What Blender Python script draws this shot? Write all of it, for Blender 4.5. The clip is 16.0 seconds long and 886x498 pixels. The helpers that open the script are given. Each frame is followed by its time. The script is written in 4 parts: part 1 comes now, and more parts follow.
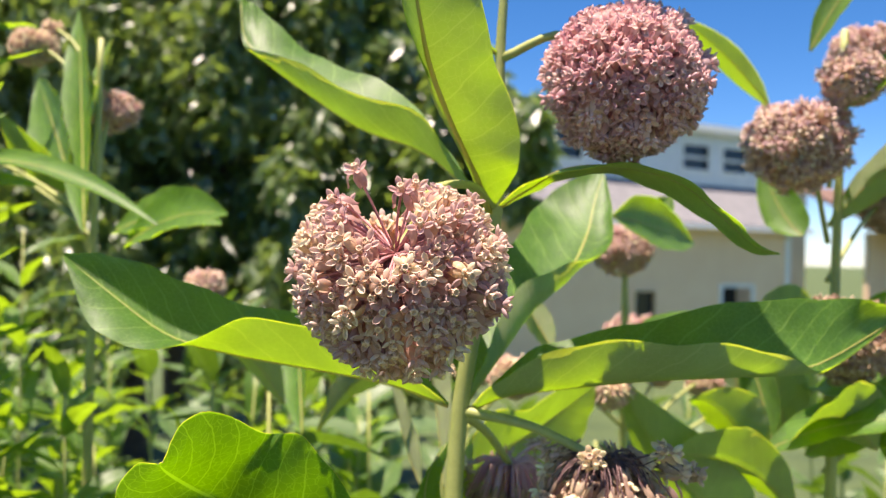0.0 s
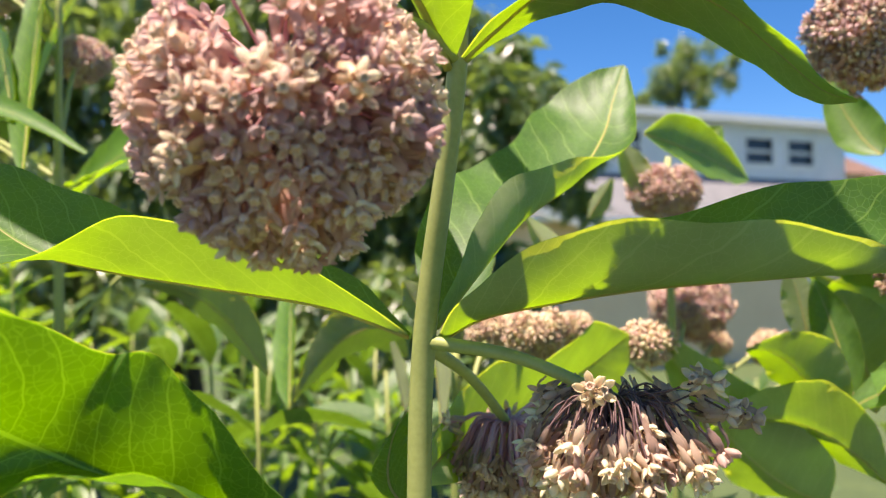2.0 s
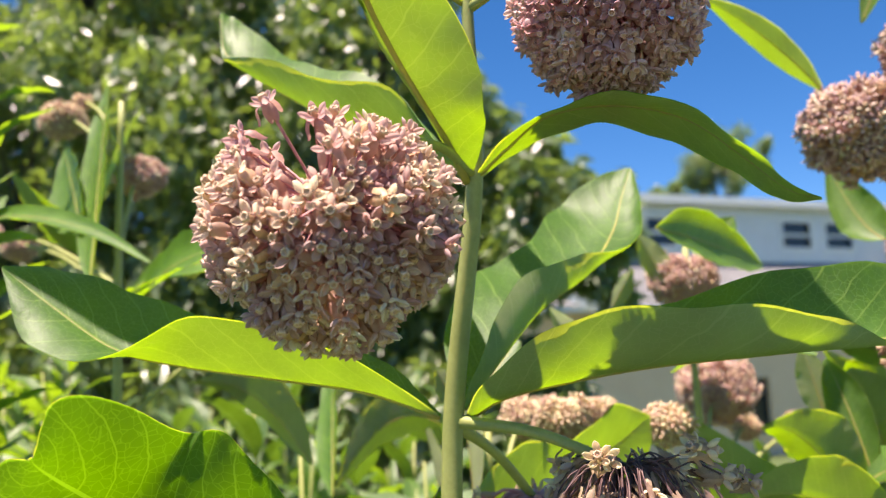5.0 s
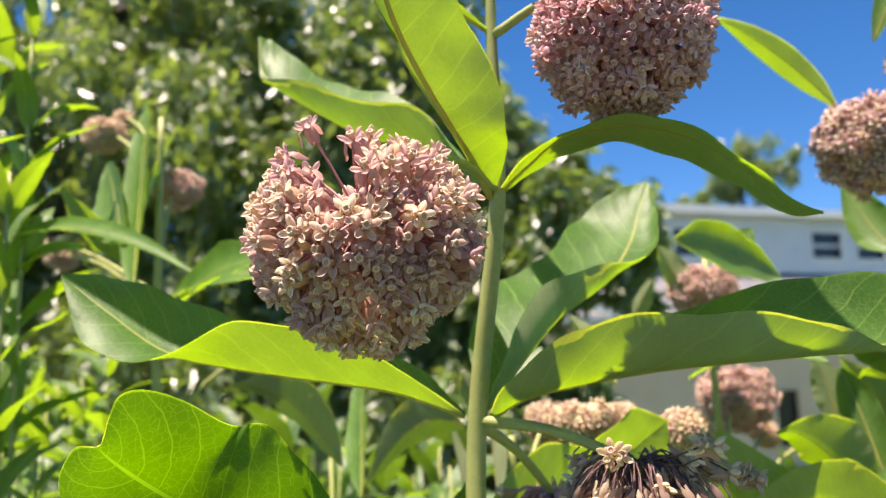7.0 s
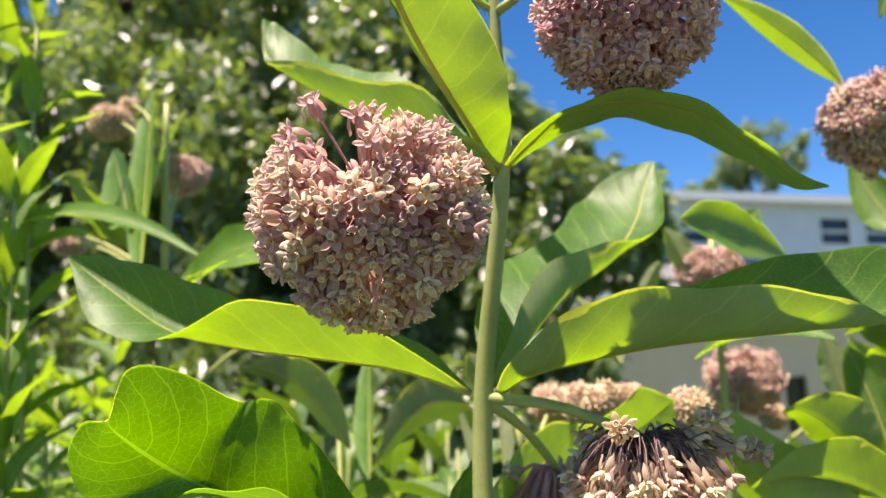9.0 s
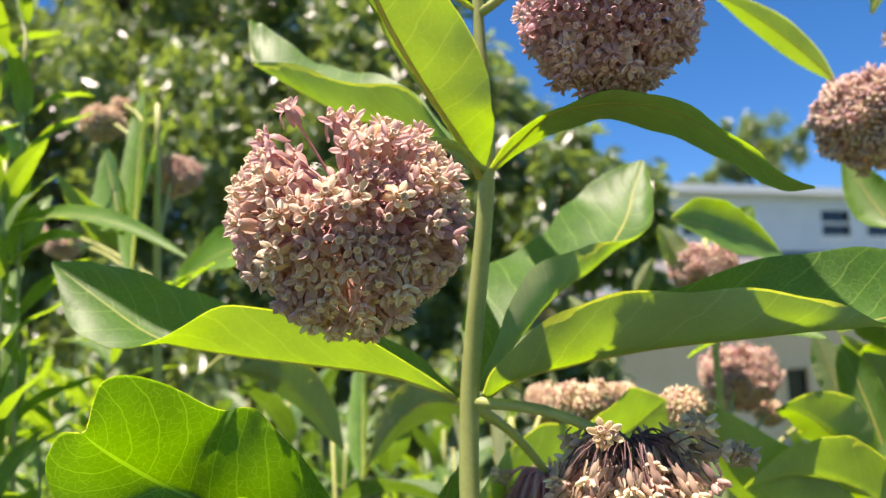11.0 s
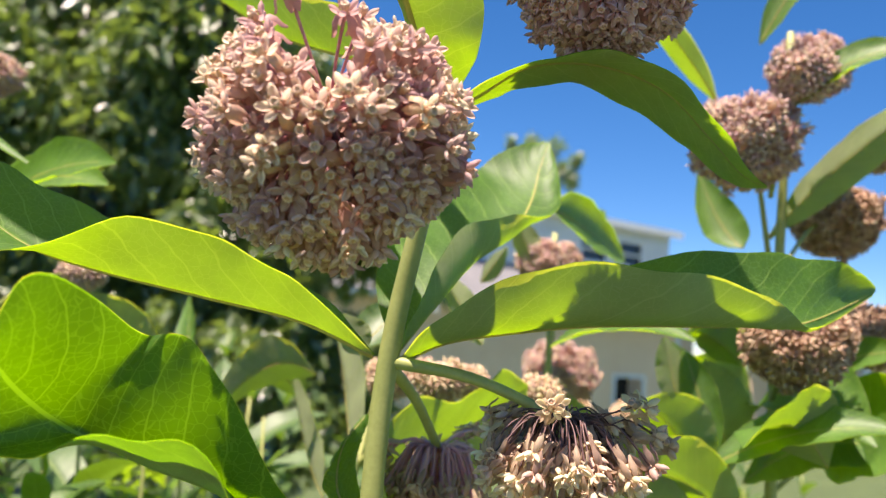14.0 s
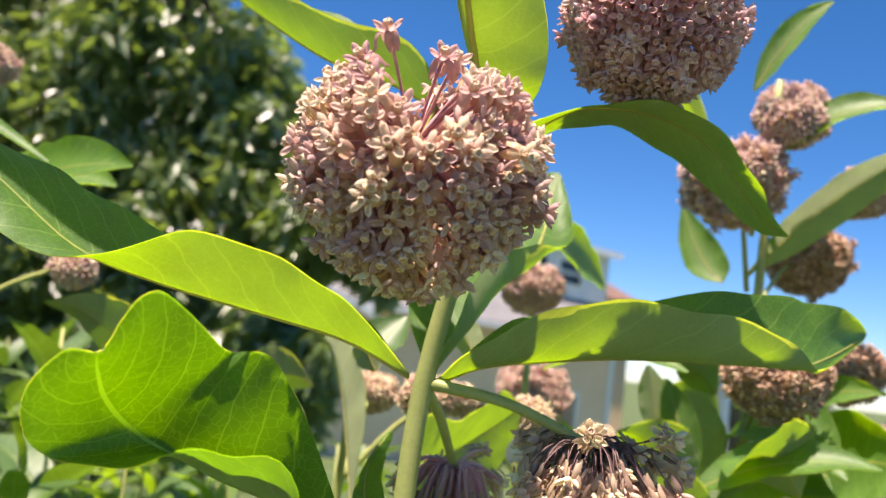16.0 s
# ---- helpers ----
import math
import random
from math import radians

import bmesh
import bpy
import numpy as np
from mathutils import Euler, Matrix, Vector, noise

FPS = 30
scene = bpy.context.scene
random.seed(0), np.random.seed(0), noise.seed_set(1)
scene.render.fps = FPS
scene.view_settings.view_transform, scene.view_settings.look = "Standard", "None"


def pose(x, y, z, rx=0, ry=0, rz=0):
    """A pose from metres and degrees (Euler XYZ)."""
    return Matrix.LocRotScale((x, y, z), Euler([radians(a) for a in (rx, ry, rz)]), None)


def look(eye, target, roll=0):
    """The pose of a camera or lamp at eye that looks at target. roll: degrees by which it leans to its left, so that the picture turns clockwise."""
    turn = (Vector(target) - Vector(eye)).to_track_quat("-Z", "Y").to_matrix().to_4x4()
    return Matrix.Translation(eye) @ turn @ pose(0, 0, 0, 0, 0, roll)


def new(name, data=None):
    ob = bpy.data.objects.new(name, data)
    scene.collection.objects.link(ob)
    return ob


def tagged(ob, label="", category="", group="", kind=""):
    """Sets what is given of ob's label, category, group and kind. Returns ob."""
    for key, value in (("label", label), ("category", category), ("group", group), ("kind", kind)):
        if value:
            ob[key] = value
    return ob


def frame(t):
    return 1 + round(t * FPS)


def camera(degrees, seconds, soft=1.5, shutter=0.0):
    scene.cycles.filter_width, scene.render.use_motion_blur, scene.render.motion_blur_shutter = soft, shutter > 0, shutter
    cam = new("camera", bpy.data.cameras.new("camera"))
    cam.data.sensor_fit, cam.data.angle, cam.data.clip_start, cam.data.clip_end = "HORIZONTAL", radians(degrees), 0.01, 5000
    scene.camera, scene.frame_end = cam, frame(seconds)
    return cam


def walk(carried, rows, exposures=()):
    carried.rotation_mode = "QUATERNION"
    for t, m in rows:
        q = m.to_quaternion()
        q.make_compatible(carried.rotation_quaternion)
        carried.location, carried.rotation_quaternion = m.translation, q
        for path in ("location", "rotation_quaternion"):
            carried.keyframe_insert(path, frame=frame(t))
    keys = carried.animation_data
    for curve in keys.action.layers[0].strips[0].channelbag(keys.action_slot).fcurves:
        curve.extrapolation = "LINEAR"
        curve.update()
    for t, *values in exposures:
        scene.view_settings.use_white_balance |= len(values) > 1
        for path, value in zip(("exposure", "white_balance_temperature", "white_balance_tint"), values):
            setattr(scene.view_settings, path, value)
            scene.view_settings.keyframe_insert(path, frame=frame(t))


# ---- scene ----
cam = camera(54.4, 16.0, soft=1.15)
PATH = [
    (0, (0.03, -0.015, 1.261), (-0.136, 1.978, 1.275), 1.5),
    (0.5, (0.032, 0.031, 1.255), (-0.133, 2.024, 1.239), 2.4),
    (1, (0.05, 0.054, 1.232), (-0.107, 2.047, 1.231), 2.8),
    (1.5, (0.061, 0.062, 1.235), (-0.194, 2.045, 1.246), 0.6),
    (2, (0.06, 0.094, 1.215), (-0.246, 2.07, 1.247), -0.6),
    (2.5, (0.056, 0.092, 1.215), (-0.279, 2.06, 1.341), -1.2),
    (3, (0.056, 0.081, 1.216), (-0.292, 2.041, 1.414), -1.3),
    (3.5, (0.063, 0.066, 1.216), (-0.294, 2.023, 1.427), -2.0),
    (4, (0.065, 0.064, 1.213), (-0.298, 2.018, 1.434), -2.0),
    (6.5, (0.083, 0.028, 1.211), (-0.342, 1.962, 1.492), -2.1),
    (7, (0.077, 0.027, 1.209), (-0.361, 1.959, 1.486), -1.8),
    (7.5, (0.079, 0.029, 1.207), (-0.372, 1.96, 1.474), -2.1),
    (8, (0.079, 0.029, 1.202), (-0.377, 1.959, 1.459), -2.0),
    (8.5, (0.077, 0.027, 1.203), (-0.379, 1.957, 1.458), -2.1),
    (11, (0.084, 0.031, 1.208), (-0.374, 1.963, 1.448), -2.6),
    (11.5, (0.082, 0.027, 1.21), (-0.379, 1.958, 1.454), -2.8),
    (12, (0.077, 0.026, 1.211), (-0.38, 1.958, 1.452), -3.1),
    (12.5, (0.055, 0.027, 1.205), (-0.356, 1.97, 1.44), -3.0),
    (13, (0.038, 0.039, 1.205), (-0.14, 2.02, 1.41), -0.5),
    (13.5, (0.029, 0.046, 1.196), (0.059, 2.035, 1.407), 3.2),
    (14, (0.015, 0.056, 1.196), (0.069, 2.044, 1.41), 4.1),
    (14.5, (-0.006, 0.057, 1.199), (0.076, 2.043, 1.421), 5.5),
    (15, (-0.015, 0.052, 1.199), (0.101, 2.035, 1.433), 6.5),
    (15.5, (-0.021, 0.048, 1.199), (0.127, 2.027, 1.442), 7.0),
    (16, (-0.026, 0.045, 1.198), (0.159, 2.021, 1.445), 7.0),
]
cam.data.dof.use_dof = True
cam.data.dof.focus_distance = 0.285
cam.data.dof.aperture_fstop = 13.0
walk(cam, [(t, look(eye, target, roll)) for t, eye, target, roll in PATH], exposures=[(0.0, 1.18, 7250, 22), (16.0, 1.18, 7250, 22)])

# ---- world and light ----
SUN_WAY = Vector((-0.15, -0.19, 0.97)).normalized()  # from the ground towards the sun
world = bpy.data.worlds.new("sky")
scene.world = world
world.use_nodes = True
wn = world.node_tree.nodes
sky = wn.new("ShaderNodeTexSky")
sky.sky_type = "NISHITA"
sky.sun_disc = False
sky.sun_elevation = math.asin(SUN_WAY.z)
sky.sun_rotation = math.atan2(SUN_WAY.x, SUN_WAY.y)
sky.altitude = 1500
sky.air_density, sky.dust_density, sky.ozone_density = 0.9, 0.0, 7.0
deep = wn.new("ShaderNodeHueSaturation")
deep.inputs["Saturation"].default_value = 1.24
world.node_tree.links.new(sky.outputs[0], deep.inputs["Color"])
world.node_tree.links.new(deep.outputs[0], wn["Background"].inputs[0])
wn["Background"].inputs[1].default_value = 0.085
sun = new("sun", bpy.data.lights.new("sun", "SUN"))
sun.data.energy, sun.data.angle, sun.data.color = 5.5, radians(0.6), (1.0, 0.94, 0.85)
sun.matrix_world = look((0, 0, 20), Vector((0, 0, 20)) - SUN_WAY)


# ---- materials ----
def material(name):
    m = bpy.data.materials.new(name)
    m.use_nodes = True
    return m, m.node_tree.nodes, m.node_tree.links


def ramp(nodes, links, source, stops):
    r = nodes.new("ShaderNodeValToRGB")
    while len(r.color_ramp.elements) < len(stops):
        r.color_ramp.elements.new(0.5)
    for e, (p, c) in zip(r.color_ramp.elements, stops):
        e.position, e.color = p, (*c, 1)
    links.new(source, r.inputs[0])
    return r.outputs[0]


def maths(nodes, links, op, a, b=None):
    n = nodes.new("ShaderNodeMath")
    n.operation = op
    for i, v in enumerate((a, b)):
        if v is None:
            continue
        if isinstance(v, (int, float)):
            n.inputs[i].default_value = v
        else:
            links.new(v, n.inputs[i])
    return n.outputs[0]


def blend(nodes, links, fac, a, b):
    n = nodes.new("ShaderNodeMix")
    n.data_type = "RGBA"
    for i, v in ((0, fac), (6, a), (7, b)):
        if isinstance(v, (int, float)):
            n.inputs[i].default_value = v
        elif isinstance(v, tuple):
            n.inputs[i].default_value = (*v, 1)
        else:
            links.new(v, n.inputs[i])
    return n.outputs[2]


def noise_tex(nodes, links, scale, detail=4.0, coords="Object"):
    t = nodes.new("ShaderNodeTexNoise")
    t.inputs["Scale"].default_value, t.inputs["Detail"].default_value = scale, detail
    links.new(nodes.new("ShaderNodeTexCoord").outputs[coords], t.inputs["Vector"])
    return t.outputs["Fac"]


def grainy(name, dark, light, scale, rough=0.7, bump=0.3, fine=6.0, dist=0.002, spec=0.5):
    """A plain material with noise at two scales."""
    m, nodes, links = material(name)
    bsdf = nodes["Principled BSDF"]
    big, small = noise_tex(nodes, links, scale), noise_tex(nodes, links, scale * fine)
    both = maths(nodes, links, "MULTIPLY_ADD", small, 0.4)
    both.node.inputs[2].default_value = 0.0
    total = maths(nodes, links, "ADD", maths(nodes, links, "MULTIPLY", big, 0.6), both)
    links.new(ramp(nodes, links, total, [(0.3, dark), (0.7, light)]), bsdf.inputs["Base Color"])
    bsdf.inputs["Roughness"].default_value = rough
    bsdf.inputs["Specular IOR Level"].default_value = spec
    b = nodes.new("ShaderNodeBump")
    b.inputs["Strength"].default_value, b.inputs["Distance"].default_value = bump, dist
    links.new(small, b.inputs["Height"])
    links.new(b.outputs[0], bsdf.inputs["Normal"])
    return m


def leaf_material(name, dark, light, glow, rough=0.42, veins=13.0, net=300.0, share=0.45, vein_tint=(0.30, 0.36, 0.10), sheen=0.0):
    """A thin blade: glossy green face, light that shines through, midrib, side veins and a fine net."""
    m, nodes, links = material(name)
    bsdf, out = nodes["Principled BSDF"], nodes["Material Output"]
    uv = nodes.new("ShaderNodeUVMap")
    uv.uv_map = "blade"
    sep = nodes.new("ShaderNodeSeparateXYZ")
    links.new(uv.outputs[0], sep.inputs[0])
    u, v = sep.outputs[0], sep.outputs[1]
    across = maths(nodes, links, "ABSOLUTE", maths(nodes, links, "MULTIPLY", maths(nodes, links, "SUBTRACT", v, 0.5), 2.0))
    wobble = maths(nodes, links, "MULTIPLY", noise_tex(nodes, links, 60.0, 2.0), 0.55)
    arc = maths(nodes, links, "MULTIPLY", maths(nodes, links, "POWER", across, 1.3), 1.7)
    run = maths(nodes, links, "SUBTRACT", maths(nodes, links, "ADD", maths(nodes, links, "MULTIPLY", u, veins), wobble), arc)
    saw = maths(nodes, links, "ABSOLUTE", maths(nodes, links, "SUBTRACT", maths(nodes, links, "FRACT", run), 0.5))
    side = maths(nodes, links, "LESS_THAN", saw, 0.030)
    rib = maths(nodes, links, "LESS_THAN", across, 0.028)
    vor = nodes.new("ShaderNodeTexVoronoi")
    vor.feature = "DISTANCE_TO_EDGE"
    vor.inputs["Scale"].default_value = net
    links.new(nodes.new("ShaderNodeTexCoord").outputs["Object"], vor.inputs["Vector"])
    mesh_veins = maths(nodes, links, "MULTIPLY", maths(nodes, links, "LESS_THAN", vor.outputs["Distance"], 0.035), 0.36)
    mask = maths(nodes, links, "MAXIMUM", maths(nodes, links, "MAXIMUM", maths(nodes, links, "MULTIPLY", side, 0.65), mesh_veins), rib)
    blotch = noise_tex(nodes, links, 45.0, 5.0)
    body = ramp(nodes, links, blotch, [(0.3, dark), (0.7, light)])
    base = blend(nodes, links, maths(nodes, links, "MULTIPLY", mask, 0.65), body, vein_tint)
    links.new(base, bsdf.inputs["Base Color"])
    bsdf.inputs["Roughness"].default_value = rough
    bsdf.inputs["Specular IOR Level"].default_value = 0.5
    bsdf.inputs["Coat Weight"].default_value, bsdf.inputs["Coat Roughness"].default_value = sheen, 0.52
    bump = nodes.new("ShaderNodeBump")
    bump.invert = True
    bump.inputs["Strength"].default_value, bump.inputs["Distance"].default_value = 0.35, 0.0006
    pucker = maths(nodes, links, "ADD", maths(nodes, links, "MULTIPLY", noise_tex(nodes, links, 150.0, 3.0), -1.6), maths(nodes, links, "MULTIPLY", noise_tex(nodes, links, 900.0, 2.0), -0.35))
    links.new(maths(nodes, links, "ADD", mask, pucker), bump.inputs["Height"])
    links.new(bump.outputs[0], bsdf.inputs["Normal"])
    tr = nodes.new("ShaderNodeBsdfTranslucent")
    lit = ramp(nodes, links, blotch, [(0.25, tuple(c * 0.8 for c in glow)), (0.75, glow)])
    links.new(blend(nodes, links, maths(nodes, links, "MULTIPLY", mask, 0.7), lit, tuple(min(1.0, c * 1.35 + 0.08) for c in glow)), tr.inputs["Color"])
    mix = nodes.new("ShaderNodeMixShader")
    mix.inputs[0].default_value = share
    links.new(bsdf.outputs[0], mix.inputs[1])
    links.new(tr.outputs[0], mix.inputs[2])
    links.new(mix.outputs[0], out.inputs["Surface"])
    return m


def petal_material(name, stops, island, share=0.56, rough=0.5):
    """Waxy petals; each flower or petal takes its own tint."""
    m, nodes, links = material(name)
    bsdf, out = nodes["Principled BSDF"], nodes["Material Output"]
    rnd = nodes.new("ShaderNodeNewGeometry").outputs["Random Per Island"] if island else nodes.new("ShaderNodeObjectInfo").outputs["Random"]
    fine = noise_tex(nodes, links, 900.0, 2.0)
    key = maths(nodes, links, "ADD", rnd, maths(nodes, links, "MULTIPLY", maths(nodes, links, "SUBTRACT", fine, 0.5), 0.5))
    col = ramp(nodes, links, key, stops)
    links.new(col, bsdf.inputs["Base Color"])
    bsdf.inputs["Roughness"].default_value = rough
    tr = nodes.new("ShaderNodeBsdfTranslucent")
    links.new(col, tr.inputs["Color"])
    mix = nodes.new("ShaderNodeMixShader")
    mix.inputs[0].default_value = share
    links.new(bsdf.outputs[0], mix.inputs[1])
    links.new(tr.outputs[0], mix.inputs[2])
    links.new(mix.outputs[0], out.inputs["Surface"])
    return m


def glass_material(name):
    m, nodes, links = material(name)
    b = nodes["Principled BSDF"]
    b.inputs["Base Color"].default_value = (0.02, 0.025, 0.03, 1)
    b.inputs["Roughness"].default_value = 0.05
    return m


LEAF = leaf_material("milkweed_blade", (0.035, 0.105, 0.016), (0.062, 0.15, 0.028), (0.46, 0.74, 0.010), rough=0.5, share=0.55, vein_tint=(0.26, 0.36, 0.09), sheen=0.4)
# copy of LEAF for the lower leaf, its greener backlit look tuned into the colour
LEAF_LOWER = leaf_material("lower_milkweed_blade", (0.030, 0.10, 0.012), (0.055, 0.14, 0.02), (0.29, 0.62, 0.006), rough=0.5, share=0.46, vein_tint=(0.34, 0.42, 0.07), sheen=0.3)
LEAF_FAR = leaf_material("milkweed_blade_rear", (0.05, 0.13, 0.025), (0.09, 0.18, 0.045), (0.48, 0.78, 0.012), rough=0.5, share=0.56, sheen=0.6)
UNDERSIDE = leaf_material("milkweed_underside", (0.37, 0.40, 0.26), (0.45, 0.47, 0.32), (0.86, 0.94, 0.04), rough=0.7, share=0.63, vein_tint=(0.56, 0.58, 0.42))
# darker copy of the rear blade: shade on the growth behind put into colour
LEAF_SHADED = leaf_material("shaded_blade", (0.03, 0.085, 0.016), (0.065, 0.14, 0.032), (0.22, 0.42, 0.01), rough=0.5, share=0.26, sheen=0.5)
WEED_LEAF = leaf_material("weed_blade", (0.035, 0.10, 0.012), (0.075, 0.165, 0.02), (0.42, 0.68, 0.01), rough=0.45, share=0.42, sheen=0.5)
TREE_LEAF = leaf_material("tree_blade", (0.028, 0.066, 0.02), (0.105, 0.17, 0.055), (0.40, 0.58, 0.07), rough=0.36, share=0.34)
TREE_LEAF.node_tree.nodes["Principled BSDF"].inputs["Coat Weight"].default_value = 1.0
TREE_LEAF.node_tree.nodes["Principled BSDF"].inputs["Coat Roughness"].default_value = 0.36
TREE_LEAF.node_tree.nodes["Principled BSDF"].inputs["Coat IOR"].default_value = 1.7
STEM = grainy("milkweed_stem", (0.27, 0.30, 0.085), (0.38, 0.40, 0.13), 60, 0.5, 0.2, 8, 0.0004)
PEDICEL = grainy("pedicel_mauve", (0.40, 0.17, 0.19), (0.60, 0.32, 0.31), 200, 0.5, 0.1, 4, 0.0002)
PEDICEL_DARK = grainy("pedicel_withered", (0.07, 0.035, 0.04), (0.20, 0.11, 0.10), 200, 0.6, 0.1, 4, 0.0002)
PINKS = [(0.0, (0.50, 0.27, 0.25)), (0.4, (0.61, 0.37, 0.31)), (0.78, (0.68, 0.44, 0.33)), (0.94, (0.78, 0.51, 0.28)), (1.0, (0.82, 0.60, 0.38))]
HOODS = [(0.0, (0.62, 0.39, 0.40)), (0.4, (0.73, 0.52, 0.48)), (0.75, (0.79, 0.61, 0.52)), (0.9, (0.87, 0.75, 0.57)), (1.0, (0.91, 0.83, 0.65))]
MAUVES = [(0.0, (0.68, 0.38, 0.41)), (0.5, (0.79, 0.51, 0.51)), (1.0, (0.88, 0.66, 0.61))]
BROWNS = [(0.0, (0.42, 0.25, 0.17)), (0.5, (0.58, 0.38, 0.26)), (0.9, (0.70, 0.50, 0.33)), (1.0, (0.82, 0.68, 0.48))]
CREAMS = [(0.0, (0.60, 0.38, 0.32)), (0.3, (0.74, 0.54, 0.42)), (0.6, (0.82, 0.68, 0.44)), (1.0, (0.92, 0.83, 0.60))]
TANS = [(0.0, (0.44, 0.28, 0.23)), (0.5, (0.60, 0.43, 0.31)), (1.0, (0.74, 0.57, 0.40))]
RIB = petal_material("midrib_tissue", [(0.0, (0.62, 0.55, 0.12)), (1.0, (0.70, 0.60, 0.22))], True, 0.55)
CREAM_PETAL = petal_material("tan_petal", TANS, False)
CREAM_HOOD = petal_material("cream_hood", CREAMS, False, 0.35)
PETAL = petal_material("petal", PINKS, False, 0.45)
HOOD = petal_material("hood", HOODS, False, 0.5, 0.65)
MAUVE_PETAL = petal_material("mauve_petal", MAUVES, False, 0.5)
MAUVE_HOOD = petal_material("mauve_hood", MAUVES, False, 0.4, 0.65)
TINTS = {"pink": (petal_material("petal_pink", PINKS, True), petal_material("hood_pink", HOODS, True, 0.35)),
         "brown": (petal_material("petal_brown", BROWNS, True), petal_material("hood_brown", BROWNS, True, 0.35)),
         "cream": (petal_material("petal_cream", CREAMS, True), petal_material("hood_cream", CREAMS, True, 0.35))}
MAUVE_STALK = petal_material("mauve_stalk", [(0.0, (0.74, 0.38, 0.46)), (1.0, (0.90, 0.62, 0.66))], True, 0.5)
COLUMN = grainy("flower_column", (0.56, 0.34, 0.24), (0.74, 0.54, 0.36), 700, 0.5, 0.1, 3, 0.0001)
MAUVE_COLUMN = grainy("mauve_column", (0.58, 0.32, 0.32), (0.74, 0.48, 0.44), 700, 0.5, 0.1, 3, 0.0001)
BARK = grainy("bark", (0.04, 0.03, 0.022), (0.10, 0.075, 0.05), 14, 0.9, 0.8, 5, 0.01)
GRASS = grainy("turf", (0.03, 0.055, 0.015), (0.09, 0.13, 0.035), 1.5, 0.9, 0.8, 20, 0.03)
SIDING = grainy("white_siding", (0.66, 0.68, 0.72), (0.80, 0.81, 0.83), 1.5, 0.6, 0.1, 9, 0.002)
STUCCO = grainy("beige_stucco", (0.80, 0.55, 0.35), (0.88, 0.64, 0.43), 1.2, 0.9, 0.3, 30, 0.004)
SHINGLE = grainy("grey_shingle", (0.15, 0.15, 0.16), (0.23, 0.225, 0.23), 3.0, 0.9, 0.4, 12, 0.004)
BROWN_ROOF = grainy("brown_shingle", (0.12, 0.07, 0.055), (0.2, 0.12, 0.09), 3.0, 0.9, 0.4, 12, 0.004)
TRIM = grainy("white_trim", (0.74, 0.74, 0.74), (0.83, 0.83, 0.82), 4, 0.5, 0.05, 8, 0.001)
# near-black colour that stands in for the shade of an unlit interior
DARK = grainy("interior_shade", (0.008, 0.008, 0.01), (0.02, 0.02, 0.022), 2, 0.9, 0.0)
PANE = glass_material("window_glass")


# ---- builders ----
def link_mesh(name, verts, faces, mats, parent=None, label="", slots=None, uvs=None, smooth=True):
    me = bpy.data.meshes.new(name)
    me.from_pydata(np.asarray(verts, dtype=float).tolist(), [], faces)
    for m in mats if isinstance(mats, (list, tuple)) else [mats]:
        me.materials.append(m)
    if slots is not None:
        me.polygons.foreach_set("material_index", slots)
    if uvs is not None:
        lay = me.uv_layers.new(name="blade")
        loops = np.zeros(len(me.loops), dtype=np.int32)
        me.loops.foreach_get("vertex_index", loops)
        lay.data.foreach_set("uv", np.asarray(uvs, dtype=np.float32)[loops].ravel())
    if smooth:
        me.polygons.foreach_set("use_smooth", [True] * len(me.polygons))
    me.update()
    ob = new(name, me)
    if parent is not None:
        ob.parent = parent
    if label:
        tagged(ob, label)
    return ob


def thing(name, label, category, at=(0, 0, 0), group="", kind=""):
    ob = new(name)
    ob.location = at
    ob.empty_display_size = 0.05
    bpy.context.view_layer.update()
    return tagged(ob, label, category, group, kind)


def spline(points, n):
    """Catmull-Rom through control points, sampled n times."""
    p = np.asarray(points, dtype=float)
    p = np.vstack([2 * p[0] - p[1], p, 2 * p[-1] - p[-2]])
    out = []
    for s in np.linspace(0, len(p) - 3 - 1e-9, n):
        i = int(s)
        t = s - i
        a, b, c, d = p[i], p[i + 1], p[i + 2], p[i + 3]
        out.append(0.5 * (2 * b + (c - a) * t + (2 * a - 5 * b + 4 * c - d) * t * t + (3 * b - a - 3 * c + d) * t ** 3))
    return np.array(out)


def tube(points, radii, sides=8, n=None):
    """Verts and faces of a tapered tube along a curve."""
    p = spline(points, n) if n else np.asarray(points, dtype=float)
    r = np.interp(np.linspace(0, 1, len(p)), np.linspace(0, 1, len(radii)), radii)
    verts, faces = [], []
    ref = np.array([0.31, 0.87, 0.38])
    for i in range(len(p)):
        d = p[min(i + 1, len(p) - 1)] - p[max(i - 1, 0)]
        d = d / (np.linalg.norm(d) + 1e-9)
        x = np.cross(d, ref)
        x /= np.linalg.norm(x) + 1e-9
        y = np.cross(d, x)
        for k in range(sides):
            a = 2 * math.pi * k / sides
            verts.append(p[i] + r[i] * (math.cos(a) * x + math.sin(a) * y))
    for i in range(len(p) - 1):
        for k in range(sides):
            a, b = i * sides + k, i * sides + (k + 1) % sides
            faces.append((a, b, b + sides, a + sides))
    faces.append(tuple(range(sides))[::-1])
    faces.append(tuple(range((len(p) - 1) * sides, len(p) * sides)))
    return verts, faces


